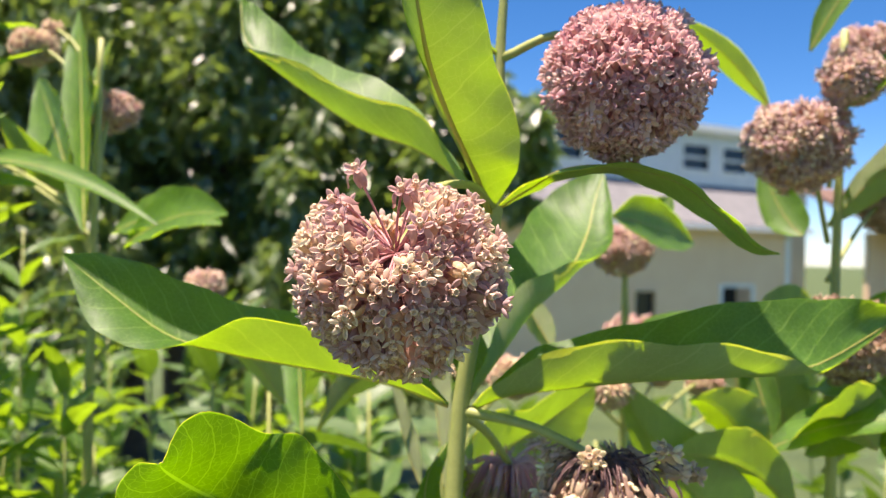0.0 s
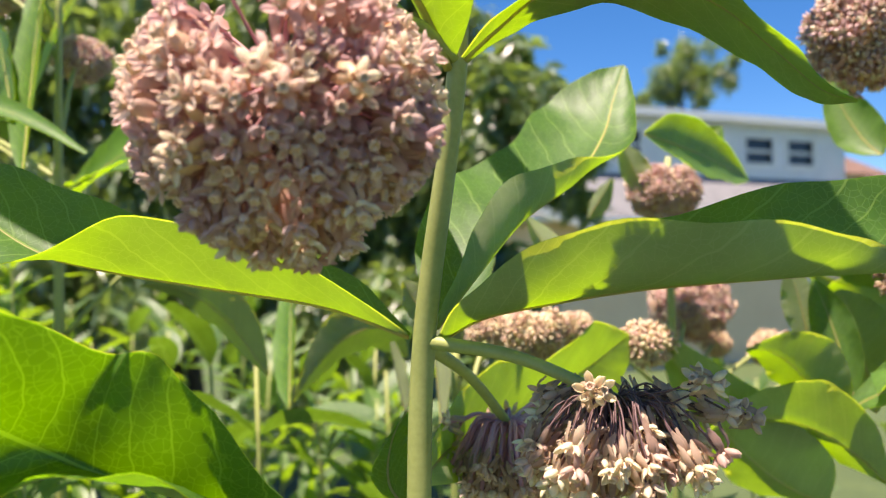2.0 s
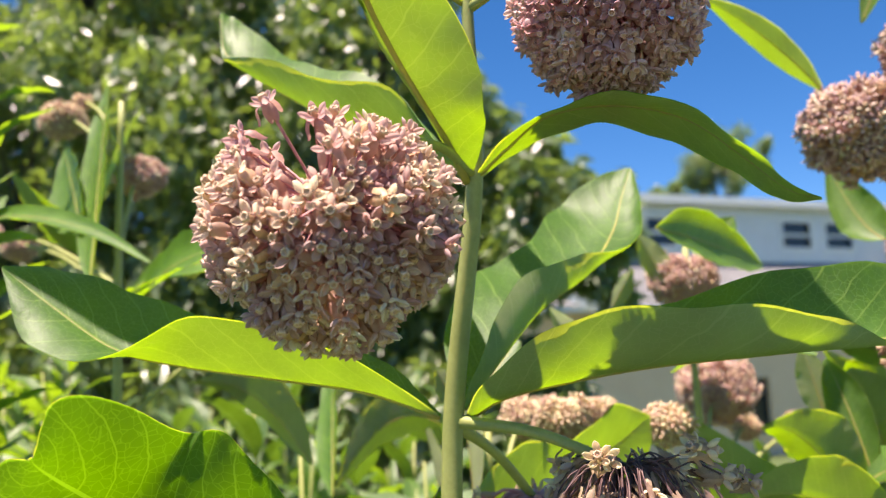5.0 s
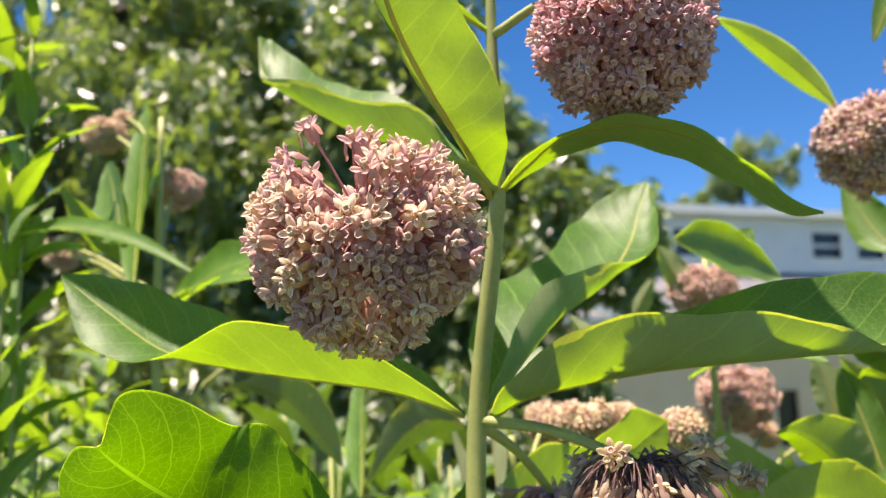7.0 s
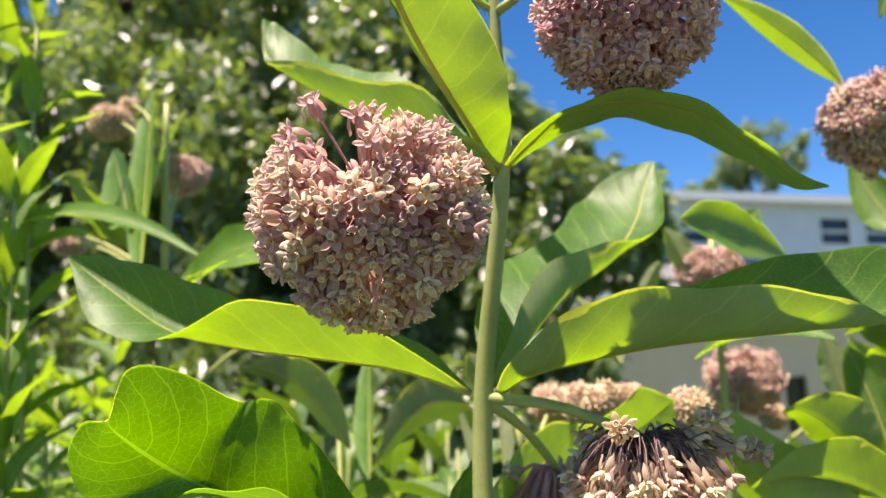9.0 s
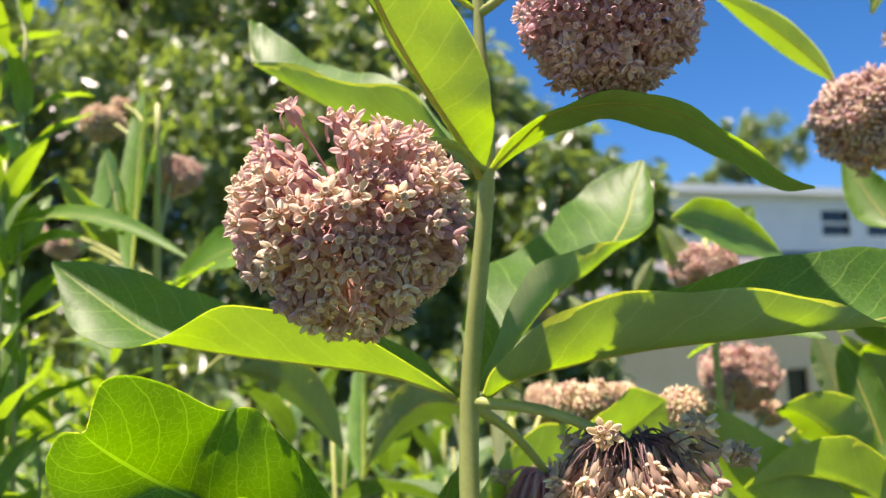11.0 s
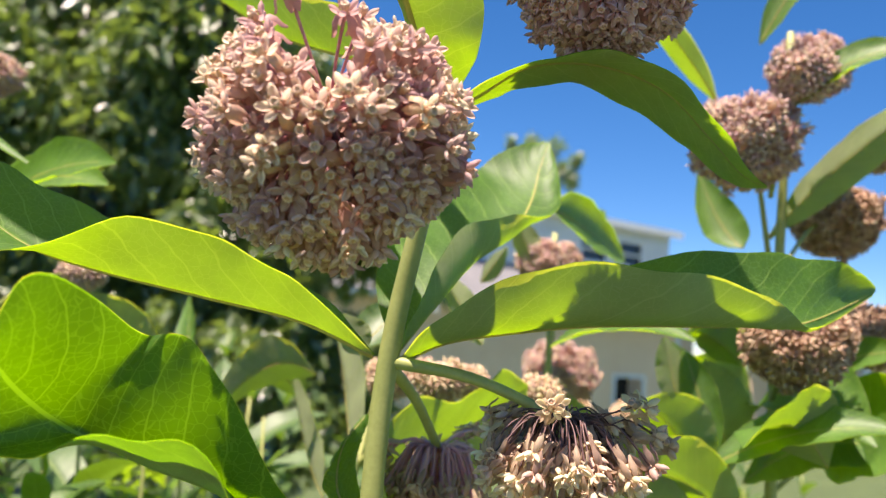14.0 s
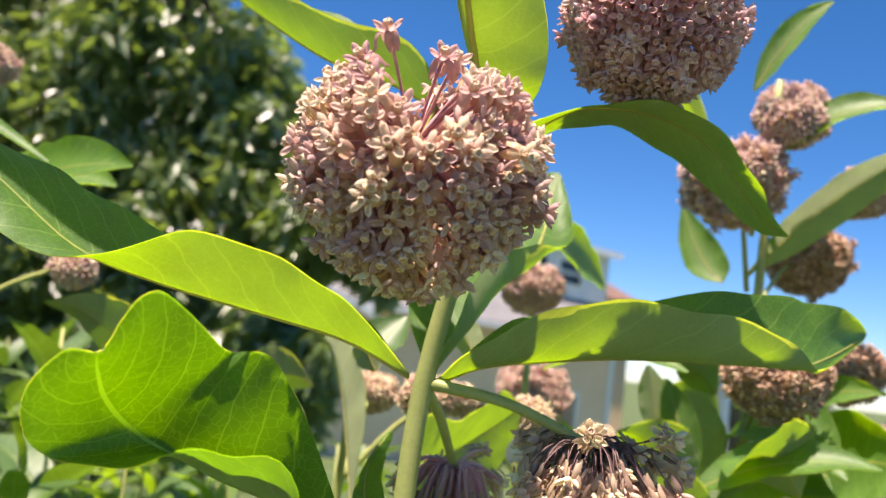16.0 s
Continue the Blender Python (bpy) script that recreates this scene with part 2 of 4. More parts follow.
def blade(ribs, nu=36, nv=16, cup=0.12, ripple=0.0006, seed=0, soft=0.65):
    """A leaf blade lofted over ribs of (midrib, one margin, other margin): verts, faces, uvs, midrib."""
    mid, one, two = (spline([r[k] for r in ribs], nu) for k in range(3))
    rng = np.random.RandomState(seed)
    ph = rng.rand(4) * 6.28
    verts, uvs, faces = [], [], []
    for i in range(nu):
        u = i / (nu - 1)
        along = mid[min(i + 1, nu - 1)] - mid[max(i - 1, 0)]
        for j in range(nv + 1):
            v = 2 * j / nv - 1
            edge = one[i] if v < 0 else two[i]
            h = edge - mid[i]
            w = np.linalg.norm(h) + 1e-9
            nrm = np.cross(along, h) * (1 if v > 0 else -1)
            nrm /= np.linalg.norm(nrm) + 1e-9
            a = abs(v)
            lift = cup * w * (a * (1 - a)) * -2.0
            lift += ripple * math.sin(2 * math.pi * (u * 13 - 1.7 * a ** 1.3)) * a * (1.2 - a) * min(1, w / 0.012)
            lift += 0.05 * w * a ** 3 * (math.sin(u * 17 + ph[0] + (2 if v > 0 else 0)) + 0.6 * math.sin(u * 41 + ph[1] + v))
            bowl = (two[i] - one[i]) / 2 * v + (two[i] + one[i] - 2 * mid[i]) / 2 * v * v
            verts.append(mid[i] + h * a * (1 - soft) + bowl * soft + nrm * lift)
            uvs.append((u, (v + 1) / 2))
    for i in range(nu - 1):
        for j in range(nv):
            a = i * (nv + 1) + j
            faces.append((a, a + 1, a + nv + 2, a + nv + 1))
    return verts, faces, uvs, mid


def two_faced(verts, faces, uvs, nu, nv, thick=0.0003, top=(0, 0, 1)):
    """Gives a blade its pale lower skin: a second sheet under the first. Returns verts, faces, uvs, slots."""
    p = np.asarray(verts).reshape(nu, nv + 1, 3)
    n = np.cross(np.gradient(p, axis=0), np.gradient(p, axis=1))
    n /= np.linalg.norm(n, axis=2)[..., None] + 1e-12
    if (n.mean(axis=(0, 1)) @ np.array(top)) < 0:
        n = -n
    low = (p - n * thick).reshape(-1, 3)
    o = len(verts)
    return list(verts) + list(low), faces + [tuple(i + o for i in q) for q in faces], list(uvs) + list(uvs), [0] * len(faces) + [1] * len(faces)


def add_leaf(plant, ribs, mat, label="", seed=0, rib_radius=0.0011, nu=48, nv=18, top=(0, 0, 1)):
    v, f, uv, mid = blade(ribs, nu, nv, seed=seed)
    v, f, uv, slots = two_faced(v, f, uv, nu, nv, top=top)
    ob = link_mesh("leaf", v, f, [mat, UNDERSIDE], plant, label, slots=slots, uvs=uv)
    if rib_radius:
        drop = np.array([0, 0, -0.0003]) if top[2] > 0.9 else np.array(top) * 0.0004
        tv, tf = tube(mid[:-1] + drop, [rib_radius, rib_radius * 0.7, rib_radius * 0.25], 6)
        link_mesh("midrib", tv, tf, RIB, ob, "pale raised midrib")
    return ob


def lance_ribs(base, tip, width, roll, bend, n=7, fold=0.35, lean=0.0):
    """Ribs of a lance-shaped leaf. roll: 0 lies level, 90 faces along y. bend: how far its middle rises."""
    base, tip = np.array(base), np.array(tip)
    a = tip - base
    length = np.linalg.norm(a)
    a = a / length
    yv = np.array([0, 1.0, 0])
    deep = yv - a * a[1]
    deep /= np.linalg.norm(deep) + 1e-9
    face = np.cross(a, deep)
    c, s = math.cos(radians(roll)), math.sin(radians(roll))
    side = face * s + deep * c
    nrm = np.cross(side, a)
    if nrm[2] < 0:
        nrm = -nrm
    ribs = []
    for k in range(n):
        u = k / (n - 1)
        m = base + a * length * u + np.array([0, 0, 1.0]) * bend * 4 * u * (1 - u)
        w = 0.5 * width * (math.sin(math.pi * min(1, u * 0.96 + 0.04)) ** 0.75) * (1.12 - 0.3 * u)
        if k in (0, n - 1):
            w = 0.0012
        ribs.append((tuple(m), tuple(m - side * w + nrm * w * fold), tuple(m + side * w + nrm * w * fold)))
    return ribs


def revolve(profile, sides, m):
    """Verts and faces of a closed spindle from (radius, height) rings, moved by the 4x4 array m."""
    verts, faces = [], []
    for r, z in profile:
        for k in range(sides):
            a = 2 * math.pi * k / sides
            verts.append((r * math.cos(a), r * math.sin(a), z))
    for i in range(len(profile) - 1):
        for k in range(sides):
            a, b = i * sides + k, i * sides + (k + 1) % sides
            faces.append((a, b, b + sides, a + sides))
    faces.append(tuple(range(sides))[::-1])
    faces.append(tuple(range((len(profile) - 1) * sides, len(profile) * sides)))
    v = np.c_[np.array(verts), np.ones(len(verts))] @ np.asarray(m).T
    return v[:, :3], faces


def floret(seed, fine=True, wide=1.0, leaf=1.0):
    """One flower, its axis along z, its pedicel at the origin: five bent-back petals, five hoods, a column."""
    rng = np.random.RandomState(seed)
    verts, faces, slots = [], [], []

    def put(v, f, slot):
        o = len(verts)
        verts.extend(np.asarray(v))
        faces.extend(tuple(i + o for i in q) for q in f)
        slots.extend([slot] * len(f))

    sides = 7 if fine else 4
    spread = 0.8 + 0.35 * rng.rand()
    for k in range(5):
        a = 2 * math.pi * (k + 0.15 * rng.rand()) / 5
        tilt = radians(44 + 16 * rng.rand()) * spread * wide
        m = Matrix.Rotation(a, 4, "Z") @ Matrix.Translation((0.0014, 0, -0.0002)) @ Matrix.Rotation(tilt, 4, "Y") @ Matrix.Diagonal((0.55, 1, 1, 1))
        h = 0.0036 + 0.0007 * rng.rand()
        if fine:
            # a scoop, open towards the column, with a pointed lip
            hv, hf = [], []
            for t, w, deep in ((0.0, 0.00055, 0.0004), (0.2, 0.00100, 0.00075), (0.5, 0.00118, 0.00085), (0.78, 0.00105, 0.00070), (0.93, 0.0007, 0.0004), (1.06, 0.0001, 0.0001)):
                for j in range(7):
                    g = radians(-118 + 236 * j / 6)
                    hv.append(m @ Vector((deep * math.cos(g) / 0.55, w * math.sin(g), h * (t - 0.10 * (t > 0.5) * (1 - math.cos(g)) * 0.5))))
            for i in range(5):
                for j in range(6):
                    q = i * 7 + j
                    hf.append((q, q + 1, q + 8, q + 7))
            put([tuple(q) for q in hv], hf, 0)
        else:
            put(*revolve([(0.0005, 0), (0.00128, h * 0.55), (0.0002, h)], sides, m), 0)
        if fine:
            # the horn that bends from each hood over the column
            m = Matrix.Rotation(a, 4, "Z") @ Matrix.Translation((0.0015, 0, 0.0012)) @ Matrix.Rotation(radians(-18), 4, "Y")
            put(*revolve([(0.00034, 0), (0.00028, 0.0010), (0.00006, 0.0019)], 4, m), 2)
        # bent-back petal
        b = a + math.pi / 5 + 0.2 * rng.normal()
        fl = (0.8 + 0.6 * rng.rand()) * (0.6 + 0.4 * leaf)
        rows = [(0.0011, 0.0, 0.0008), (0.0025 * fl, -0.0009, 0.0014), (0.0032 * fl, -0.0026, 0.0018), (0.0034 * fl, -0.0045, 0.0015), (0.0039 * fl, -0.0060, 0.0005)]
        pv, pf = [], []
        for r, z, w in rows:
            for s, cupd in ((-1, 0.0), (0, 0.0007), (1, 0.0)):
                x, y = r + cupd, s * w * leaf
                pv.append((x * math.cos(b) - y * math.sin(b), x * math.sin(b) + y * math.cos(b), z))
        for i in range(len(rows) - 1):
            for j in range(2):
                q = i * 3 + j
                pf.append((q, q + 1, q + 4, q + 3))
        put(pv, pf, 1)
    # the column: a pale ring with a sunken middle
    put(*revolve([(0.0009, -0.001), (0.00100, 0.0012), (0.00128, 0.0022), (0.00122, 0.0026), (0.00092, 0.0027), (0.00072, 0.0024), (0.00062, 0.0018), (0.0004, 0.0017), (0.0003, 0.0022), (0.00004, 0.0023)], sides + 1, np.eye(4)), 2)
    return np.array(verts), faces, np.array(slots)


FLORETS = [floret(s, leaf=0.85) for s in range(6)]
FLORETS_DROOPING = [floret(s + 40, True, 0.82, 0.6) for s in range(6)]
FLORETS_PLAIN = [floret(s + 20, False) for s in range(4)]


def axis_frame(d, spin):
    z = Vector(d).normalized()
    return z.to_track_quat("Z", "Y").to_matrix().to_4x4() @ Matrix.Rotation(spin, 4, "Z")


def sphere_ways(n, seed):
    rng = np.random.RandomState(seed)
    i = np.arange(n) + 0.5
    z, a = 1 - 2 * i / n, i * math.pi * (3 - 5 ** 0.5)
    d = np.c_[np.sqrt(1 - z * z) * np.cos(a), np.sqrt(1 - z * z) * np.sin(a), z] + rng.normal(0, 0.035, (n, 3))
    return d / np.linalg.norm(d, axis=1)[:, None], rng


def joined_florets(name, items, style, parent, plain=True, label=""):
    """Many flowers as one mesh. items: (place, way, size, spin)."""
    vs, fs, ss, o = [], [], [], 0
    pool = FLORETS_PLAIN if plain else FLORETS
    for i, (p, d, s, spin) in enumerate(items):
        v, f, sl = pool[i % len(pool)]
        m = np.array(axis_frame(d, spin).to_3x3())
        vs.append(v * s @ m.T + p)
        fs.extend(tuple(k + o for k in q) for q in f)
        ss.append(sl)
        o += len(v)
    ob = link_mesh(name, np.vstack(vs), fs, [TINTS[style][1], TINTS[style][0], COLUMN], parent, label, slots=np.concatenate(ss))
    return tagged(ob, kind="stuff")


def flower_meshes(mats, florets):
    out = []
    for fv, ff, fs in florets:
        me = bpy.data.meshes.new("floret")
        me.from_pydata([tuple(q) for q in fv], [], ff)
        for m in mats:
            me.materials.append(m)
        me.polygons.foreach_set("material_index", fs)
        me.polygons.foreach_set("use_smooth", [True] * len(me.polygons))
        out.append(me)
    return out


MAUVE_FLOWERS = flower_meshes((MAUVE_HOOD, MAUVE_PETAL, MAUVE_COLUMN), FLORETS)
PINK_FLOWERS, CREAM_FLOWERS = flower_meshes((HOOD, PETAL, COLUMN), FLORETS), flower_meshes((CREAM_HOOD, CREAM_PETAL, COLUMN), FLORETS_DROOPING)


def place_florets(items, parent, pool):
    """Flowers one by one, each an object on a shared mesh."""
    for k, (p, d, s, spin) in enumerate(items):
        fl = new("floret", pool[k % len(pool)])
        fl.parent = parent
        fl.matrix_local = Matrix.Translation(p) @ axis_frame(d, spin) @ Matrix.Scale(s, 4)


def umbel_items(centre, radius, spacing, seed, notch=(), size=1.0, squash=0.94, uneven=0.05, cleft=None):
    centre = np.array(centre)
    n = int(4 * math.pi * radius ** 2 / spacing ** 2 * 1.05)
    ways, rng = sphere_ways(n, seed)
    items = []
    for d in ways:
        if any(d @ (way / np.linalg.norm(way)) > least + rng.normal(0, 0.012) for way, least in notch):
            continue
        r = (radius - 0.0035 * size) * (1 + rng.normal(0, uneven))
        taper = 1 - 0.15 * max(0.0, -d[2])
        p = centre + d * r * np.array([taper, taper, squash if d[2] > 0 else squash * 0.95])
        if cleft is not None:
            back = p[1] - centre[1]
            gx, gz = p[0] - centre[0] + 0.2 * back - cleft[0], p[2] - centre[2] - 0.26 * back - cleft[1]
            if gz > 0 and -1.1 * gz - 0.002 < gx < 0.62 * gz + 0.002:
                continue
        w = d + rng.normal(0, 0.12, 3) + np.array([0, 0, -0.7]) * max(0.0, -d[2] - 0.1)
        items.append((p, w, size * (0.9 + 0.25 * rng.rand()), rng.rand() * 6.28))
    return items


def pedicels(name, hub, items, mat, parent, radius=0.0006, label="", every=1):
    vs, fs, o = [], [], 0
    hub = np.array(hub)
    for p, d, s, _ in items[::every]:
        d = np.asarray(d) / np.linalg.norm(d)
        mid = (hub + p) / 2 + d * 0.002
        v, f = tube([hub, mid, p], [radius, radius, radius * 1.2], 5, 5)
        vs.extend(v)
        fs.extend(tuple(i + o for i in q) for q in f)
        o += len(v)
    return link_mesh(name, vs, fs, mat, parent, label)


def side_umbel(plant, centre, radius, style, seed, label, stalk_from=None, spacing=0.0075, size=1.15, plain=True, hub_drop=0.25):
    """A round flower head on a stalk, as a part of its plant."""
    centre = np.array(centre)
    hub = centre + np.array([0, 0, radius * hub_drop])
    bare = [(np.array((0.1, 0.0, 1.0)), 0.86)] if plain else []
    items = umbel_items(centre, radius, spacing, seed, bare, size, 0.88 if plain else 0.94, 0.09 if plain else 0.05)
    head = pedicels("umbel", hub, items, PEDICEL if style != "brown" else PEDICEL_DARK, plant, 0.0007, label, 2)
    if plain:
        joined_florets("blossom", items, style, head)
    else:
        place_florets(items, head, MAUVE_FLOWERS)
    if stalk_from is not None:
        a = np.array(stalk_from)
        m = (a + hub) / 2 + np.array([0, 0, 0.012])
        v, f = tube([a, m, hub], [0.0022, 0.0018, 0.0018], 8, 10)
        link_mesh("peduncle", v, f, STEM, plant)
    return head


def box(bm, lo, hi, m=None):
    """A box between two corners, into bm."""
    vs = [bm.verts.new((x, y, z)) for x in (lo[0], hi[0]) for y in (lo[1], hi[1]) for z in (lo[2], hi[2])]
    for q in ((0, 1, 3, 2), (4, 6, 7, 5), (0, 4, 5, 1), (2, 3, 7, 6), (0, 2, 6, 4), (1, 5, 7, 3)):
        bm.faces.new([vs[i] for i in q])
    return vs


def part(name, bm, mat, parent, label=""):
    bmesh.ops.recalc_face_normals(bm, faces=bm.faces)
    me = bpy.data.meshes.new(name)
    bm.to_mesh(me)
    bm.free()
    me.materials.append(mat)
    ob = new(name, me)
    ob.parent = parent
    if label:
        tagged(ob, label)
    return ob


def boxes(name, corners, mat, parent, label=""):
    bm = bmesh.new()
    for lo, hi in corners:
        box(bm, lo, hi)
    return part(name, bm, mat, parent, label)


# ---- ground: one sheet that falls gently towards the house ----
def ground_height(x, y):
    return -1.9 * min(1.0, max(0.0, (y - 3.0) / 22.0)) + 0.04 * noise.noise((x * 0.7, y * 0.7, 0))


xs = sorted(set([round(v, 2) for v in np.linspace(-8, 8, 41)] + [-900, -300, -100, -40, -20, 20, 40, 100, 300, 900]))
ys = sorted(set([round(v, 2) for v in np.linspace(-6, 32, 77)] + [-900, -300, -100, -40, -15, 45, 80, 200, 600, 2000]))
gv = [(x, y, ground_height(x, y)) for y in ys for x in xs]
gf = [(j * len(xs) + i, j * len(xs) + i + 1, (j + 1) * len(xs) + i + 1, (j + 1) * len(xs) + i) for j in range(len(ys) - 1) for i in range(len(xs) - 1)]
tagged(link_mesh("ground", gv, gf, GRASS), "rough green lawn and garden soil", "ground", kind="structure")

# ---- the main milkweed ----
milkweed = thing("milkweed_plant", "tall green milkweed with round dusty-pink flower heads and broad leaves", "milkweed", (0.0, 0.4, 0.0), "milkweed plants")


def settle(plant):
    """Parts were made in world places: hold them there under their plant."""
    inv = Matrix.Translation(-plant.location)
    for c in plant.children:
        c.matrix_parent_inverse = inv


v, f = tube([(-0.02, 0.42, 0), (-0.012, 0.41, 0.5), (0.0, 0.40, 0.95), (0.003, 0.397, 1.10), (0.006, 0.397, 1.188), (0.0205, 0.386, 1.283), (0.0210, 0.382, 1.353), (0.024, 0.380, 1.42)],
            [0.0062, 0.0058, 0.0050, 0.0045, 0.0042, 0.0034, 0.0024, 0.0015], 14, 60)
link_mesh("stem", v, f, STEM, milkweed, "smooth pale green stem")
add_leaf(milkweed, [
    ((-0.0004, 0.4, 1.1884), (-0.0008, 0.399, 1.1902), (0.0, 0.402, 1.1895)),
    ((-0.0277, 0.388, 1.1999), (-0.0276, 0.372, 1.2131), (-0.0231, 0.405, 1.2118)),
    ((-0.064, 0.382, 1.2065), (-0.0534, 0.362, 1.2259), (-0.0602, 0.408, 1.2252)),
    ((-0.1009, 0.376, 1.213), (-0.0888, 0.352, 1.2295), (-0.1008, 0.404, 1.2351)),
    ((-0.1282, 0.371, 1.2208), (-0.1241, 0.352, 1.2171), (-0.1357, 0.398, 1.2452)),
    ((-0.1545, 0.368, 1.2392), (-0.1541, 0.352, 1.2233), (-0.1614, 0.384, 1.2571)),
    ((-0.1772, 0.366, 1.2567), (-0.175, 0.364, 1.2538), (-0.1768, 0.367, 1.2573)),
], LEAF, "long folded leaf, sunlit through its lower half", 0, 0.0009)
add_leaf(milkweed, [
    ((0.0108, 0.4, 1.1867), (0.0105, 0.398, 1.1883), (0.0114, 0.402, 1.1876)),
    ((0.0265, 0.392, 1.1955), (0.0216, 0.38, 1.2029), (0.0305, 0.408, 1.208)),
    ((0.0485, 0.384, 1.2008), (0.0478, 0.362, 1.2194), (0.0565, 0.41, 1.2221)),
    ((0.0841, 0.38, 1.2064), (0.0803, 0.352, 1.2277), (0.0972, 0.41, 1.2334)),
    ((0.1314, 0.388, 1.2097), (0.1205, 0.362, 1.2264), (0.1454, 0.415, 1.2416)),
    ((0.1644, 0.4, 1.2125), (0.1528, 0.378, 1.2187), (0.1802, 0.425, 1.2448)),
    ((0.1887, 0.42, 1.2182), (0.18, 0.405, 1.2134), (0.2092, 0.44, 1.2437)),
    ((0.2362, 0.465, 1.2349), (0.2316, 0.46, 1.2322), (0.2366, 0.466, 1.2375)),
], LEAF, "long folded leaf with leaf shadows on its underside", 1, 0.0009)
add_leaf(milkweed, [
    ((0.0095, 0.404, 1.1914), (0.0091, 0.401, 1.1935), (0.0059, 0.408, 1.1942)),
    ((0.0234, 0.42, 1.2115), (0.0178, 0.407, 1.2154), (-0.0027, 0.43, 1.2204)),
    ((0.0387, 0.445, 1.2322), (0.032, 0.425, 1.2437), (0.0043, 0.46, 1.2523)),
    ((0.0597, 0.478, 1.251), (0.0556, 0.455, 1.2575), (0.028, 0.495, 1.2673)),
    ((0.0735, 0.515, 1.2758), (0.0841, 0.495, 1.2655), (0.0419, 0.53, 1.2926)),
    ((0.0793, 0.535, 1.2965), (0.0893, 0.525, 1.2908), (0.0618, 0.545, 1.3098)),
    ((0.0858, 0.55, 1.3169), (0.0869, 0.548, 1.3147), (0.0838, 0.552, 1.3175)),
], LEAF, "broad leaf rising behind the stem", 2, 0.0009)
add_leaf(milkweed, [
    ((0.0175, 0.384, 1.2815), (0.0163, 0.383, 1.2824), (0.0187, 0.386, 1.2828)),
    ((0.0134, 0.37, 1.2942), (0.0101, 0.368, 1.2981), (0.026, 0.37, 1.2919)),
    ((0.0071, 0.354, 1.3072), (0.0038, 0.349, 1.3131), (0.0312, 0.348, 1.301)),
    ((0.0013, 0.341, 1.3189), (-0.0036, 0.335, 1.3276), (0.0296, 0.338, 1.3171)),
    ((-0.0051, 0.325, 1.3353), (-0.0081, 0.317, 1.3379), (0.0209, 0.325, 1.3354)),
    ((-0.0084, 0.312, 1.3511), (-0.0123, 0.304, 1.3479), (0.0165, 0.314, 1.3528)),
    ((-0.0112, 0.302, 1.3703), (-0.0156, 0.296, 1.3635), (0.0089, 0.305, 1.373)),
    ((-0.0113, 0.294, 1.3893), (-0.012, 0.294, 1.3883), (-0.0106, 0.295, 1.3902)),
], LEAF, "upright sunlit leaf with a broad pale midrib", 3, 0.0018)
add_leaf(milkweed, [
    ((0.0212, 0.386, 1.2831), (0.0204, 0.385, 1.2835), (0.0218, 0.388, 1.2827)),
    ((0.0353, 0.376, 1.292), (0.0328, 0.372, 1.293), (0.0368, 0.382, 1.2908)),
    ((0.0518, 0.366, 1.3004), (0.0492, 0.356, 1.298), (0.0524, 0.384, 1.2973)),
    ((0.0763, 0.362, 1.3012), (0.0724, 0.346, 1.3004), (0.0781, 0.386, 1.2994)),
    ((0.1016, 0.366, 1.2947), (0.0996, 0.348, 1.2951), (0.1046, 0.388, 1.2889)),
    ((0.1222, 0.374, 1.2802), (0.1217, 0.36, 1.2811), (0.1226, 0.39, 1.2754)),
    ((0.1367, 0.38, 1.269), (0.1355, 0.372, 1.2694), (0.1366, 0.388, 1.2663)),
    ((0.1494, 0.386, 1.2655), (0.1489, 0.385, 1.2659), (0.1494, 0.387, 1.2653)),
], LEAF, "narrow arching leaf seen from below", 4, 0.0009)
add_leaf(milkweed, [
    ((0.0152, 0.39, 1.2853), (0.015, 0.388, 1.286), (0.0142, 0.392, 1.284)),
    ((-0.0161, 0.415, 1.3118), (-0.0178, 0.402, 1.3282), (-0.0082, 0.43, 1.3185)),
    ((-0.0532, 0.435, 1.3271), (-0.0509, 0.42, 1.3419), (-0.0326, 0.455, 1.3486)),
    ((-0.0898, 0.455, 1.3509), (-0.0894, 0.442, 1.3629), (-0.0704, 0.475, 1.3667)),
    ((-0.1178, 0.47, 1.3717), (-0.1203, 0.464, 1.3751), (-0.1015, 0.49, 1.3858)),
    ((-0.1324, 0.482, 1.3875), (-0.1329, 0.48, 1.3845), (-0.1287, 0.495, 1.4077)),
    ((-0.1382, 0.49, 1.4119), (-0.1386, 0.49, 1.4098), (-0.1368, 0.49, 1.4125)),
], LEAF, "pointed leaf behind the flower head", 5, 0.0009)
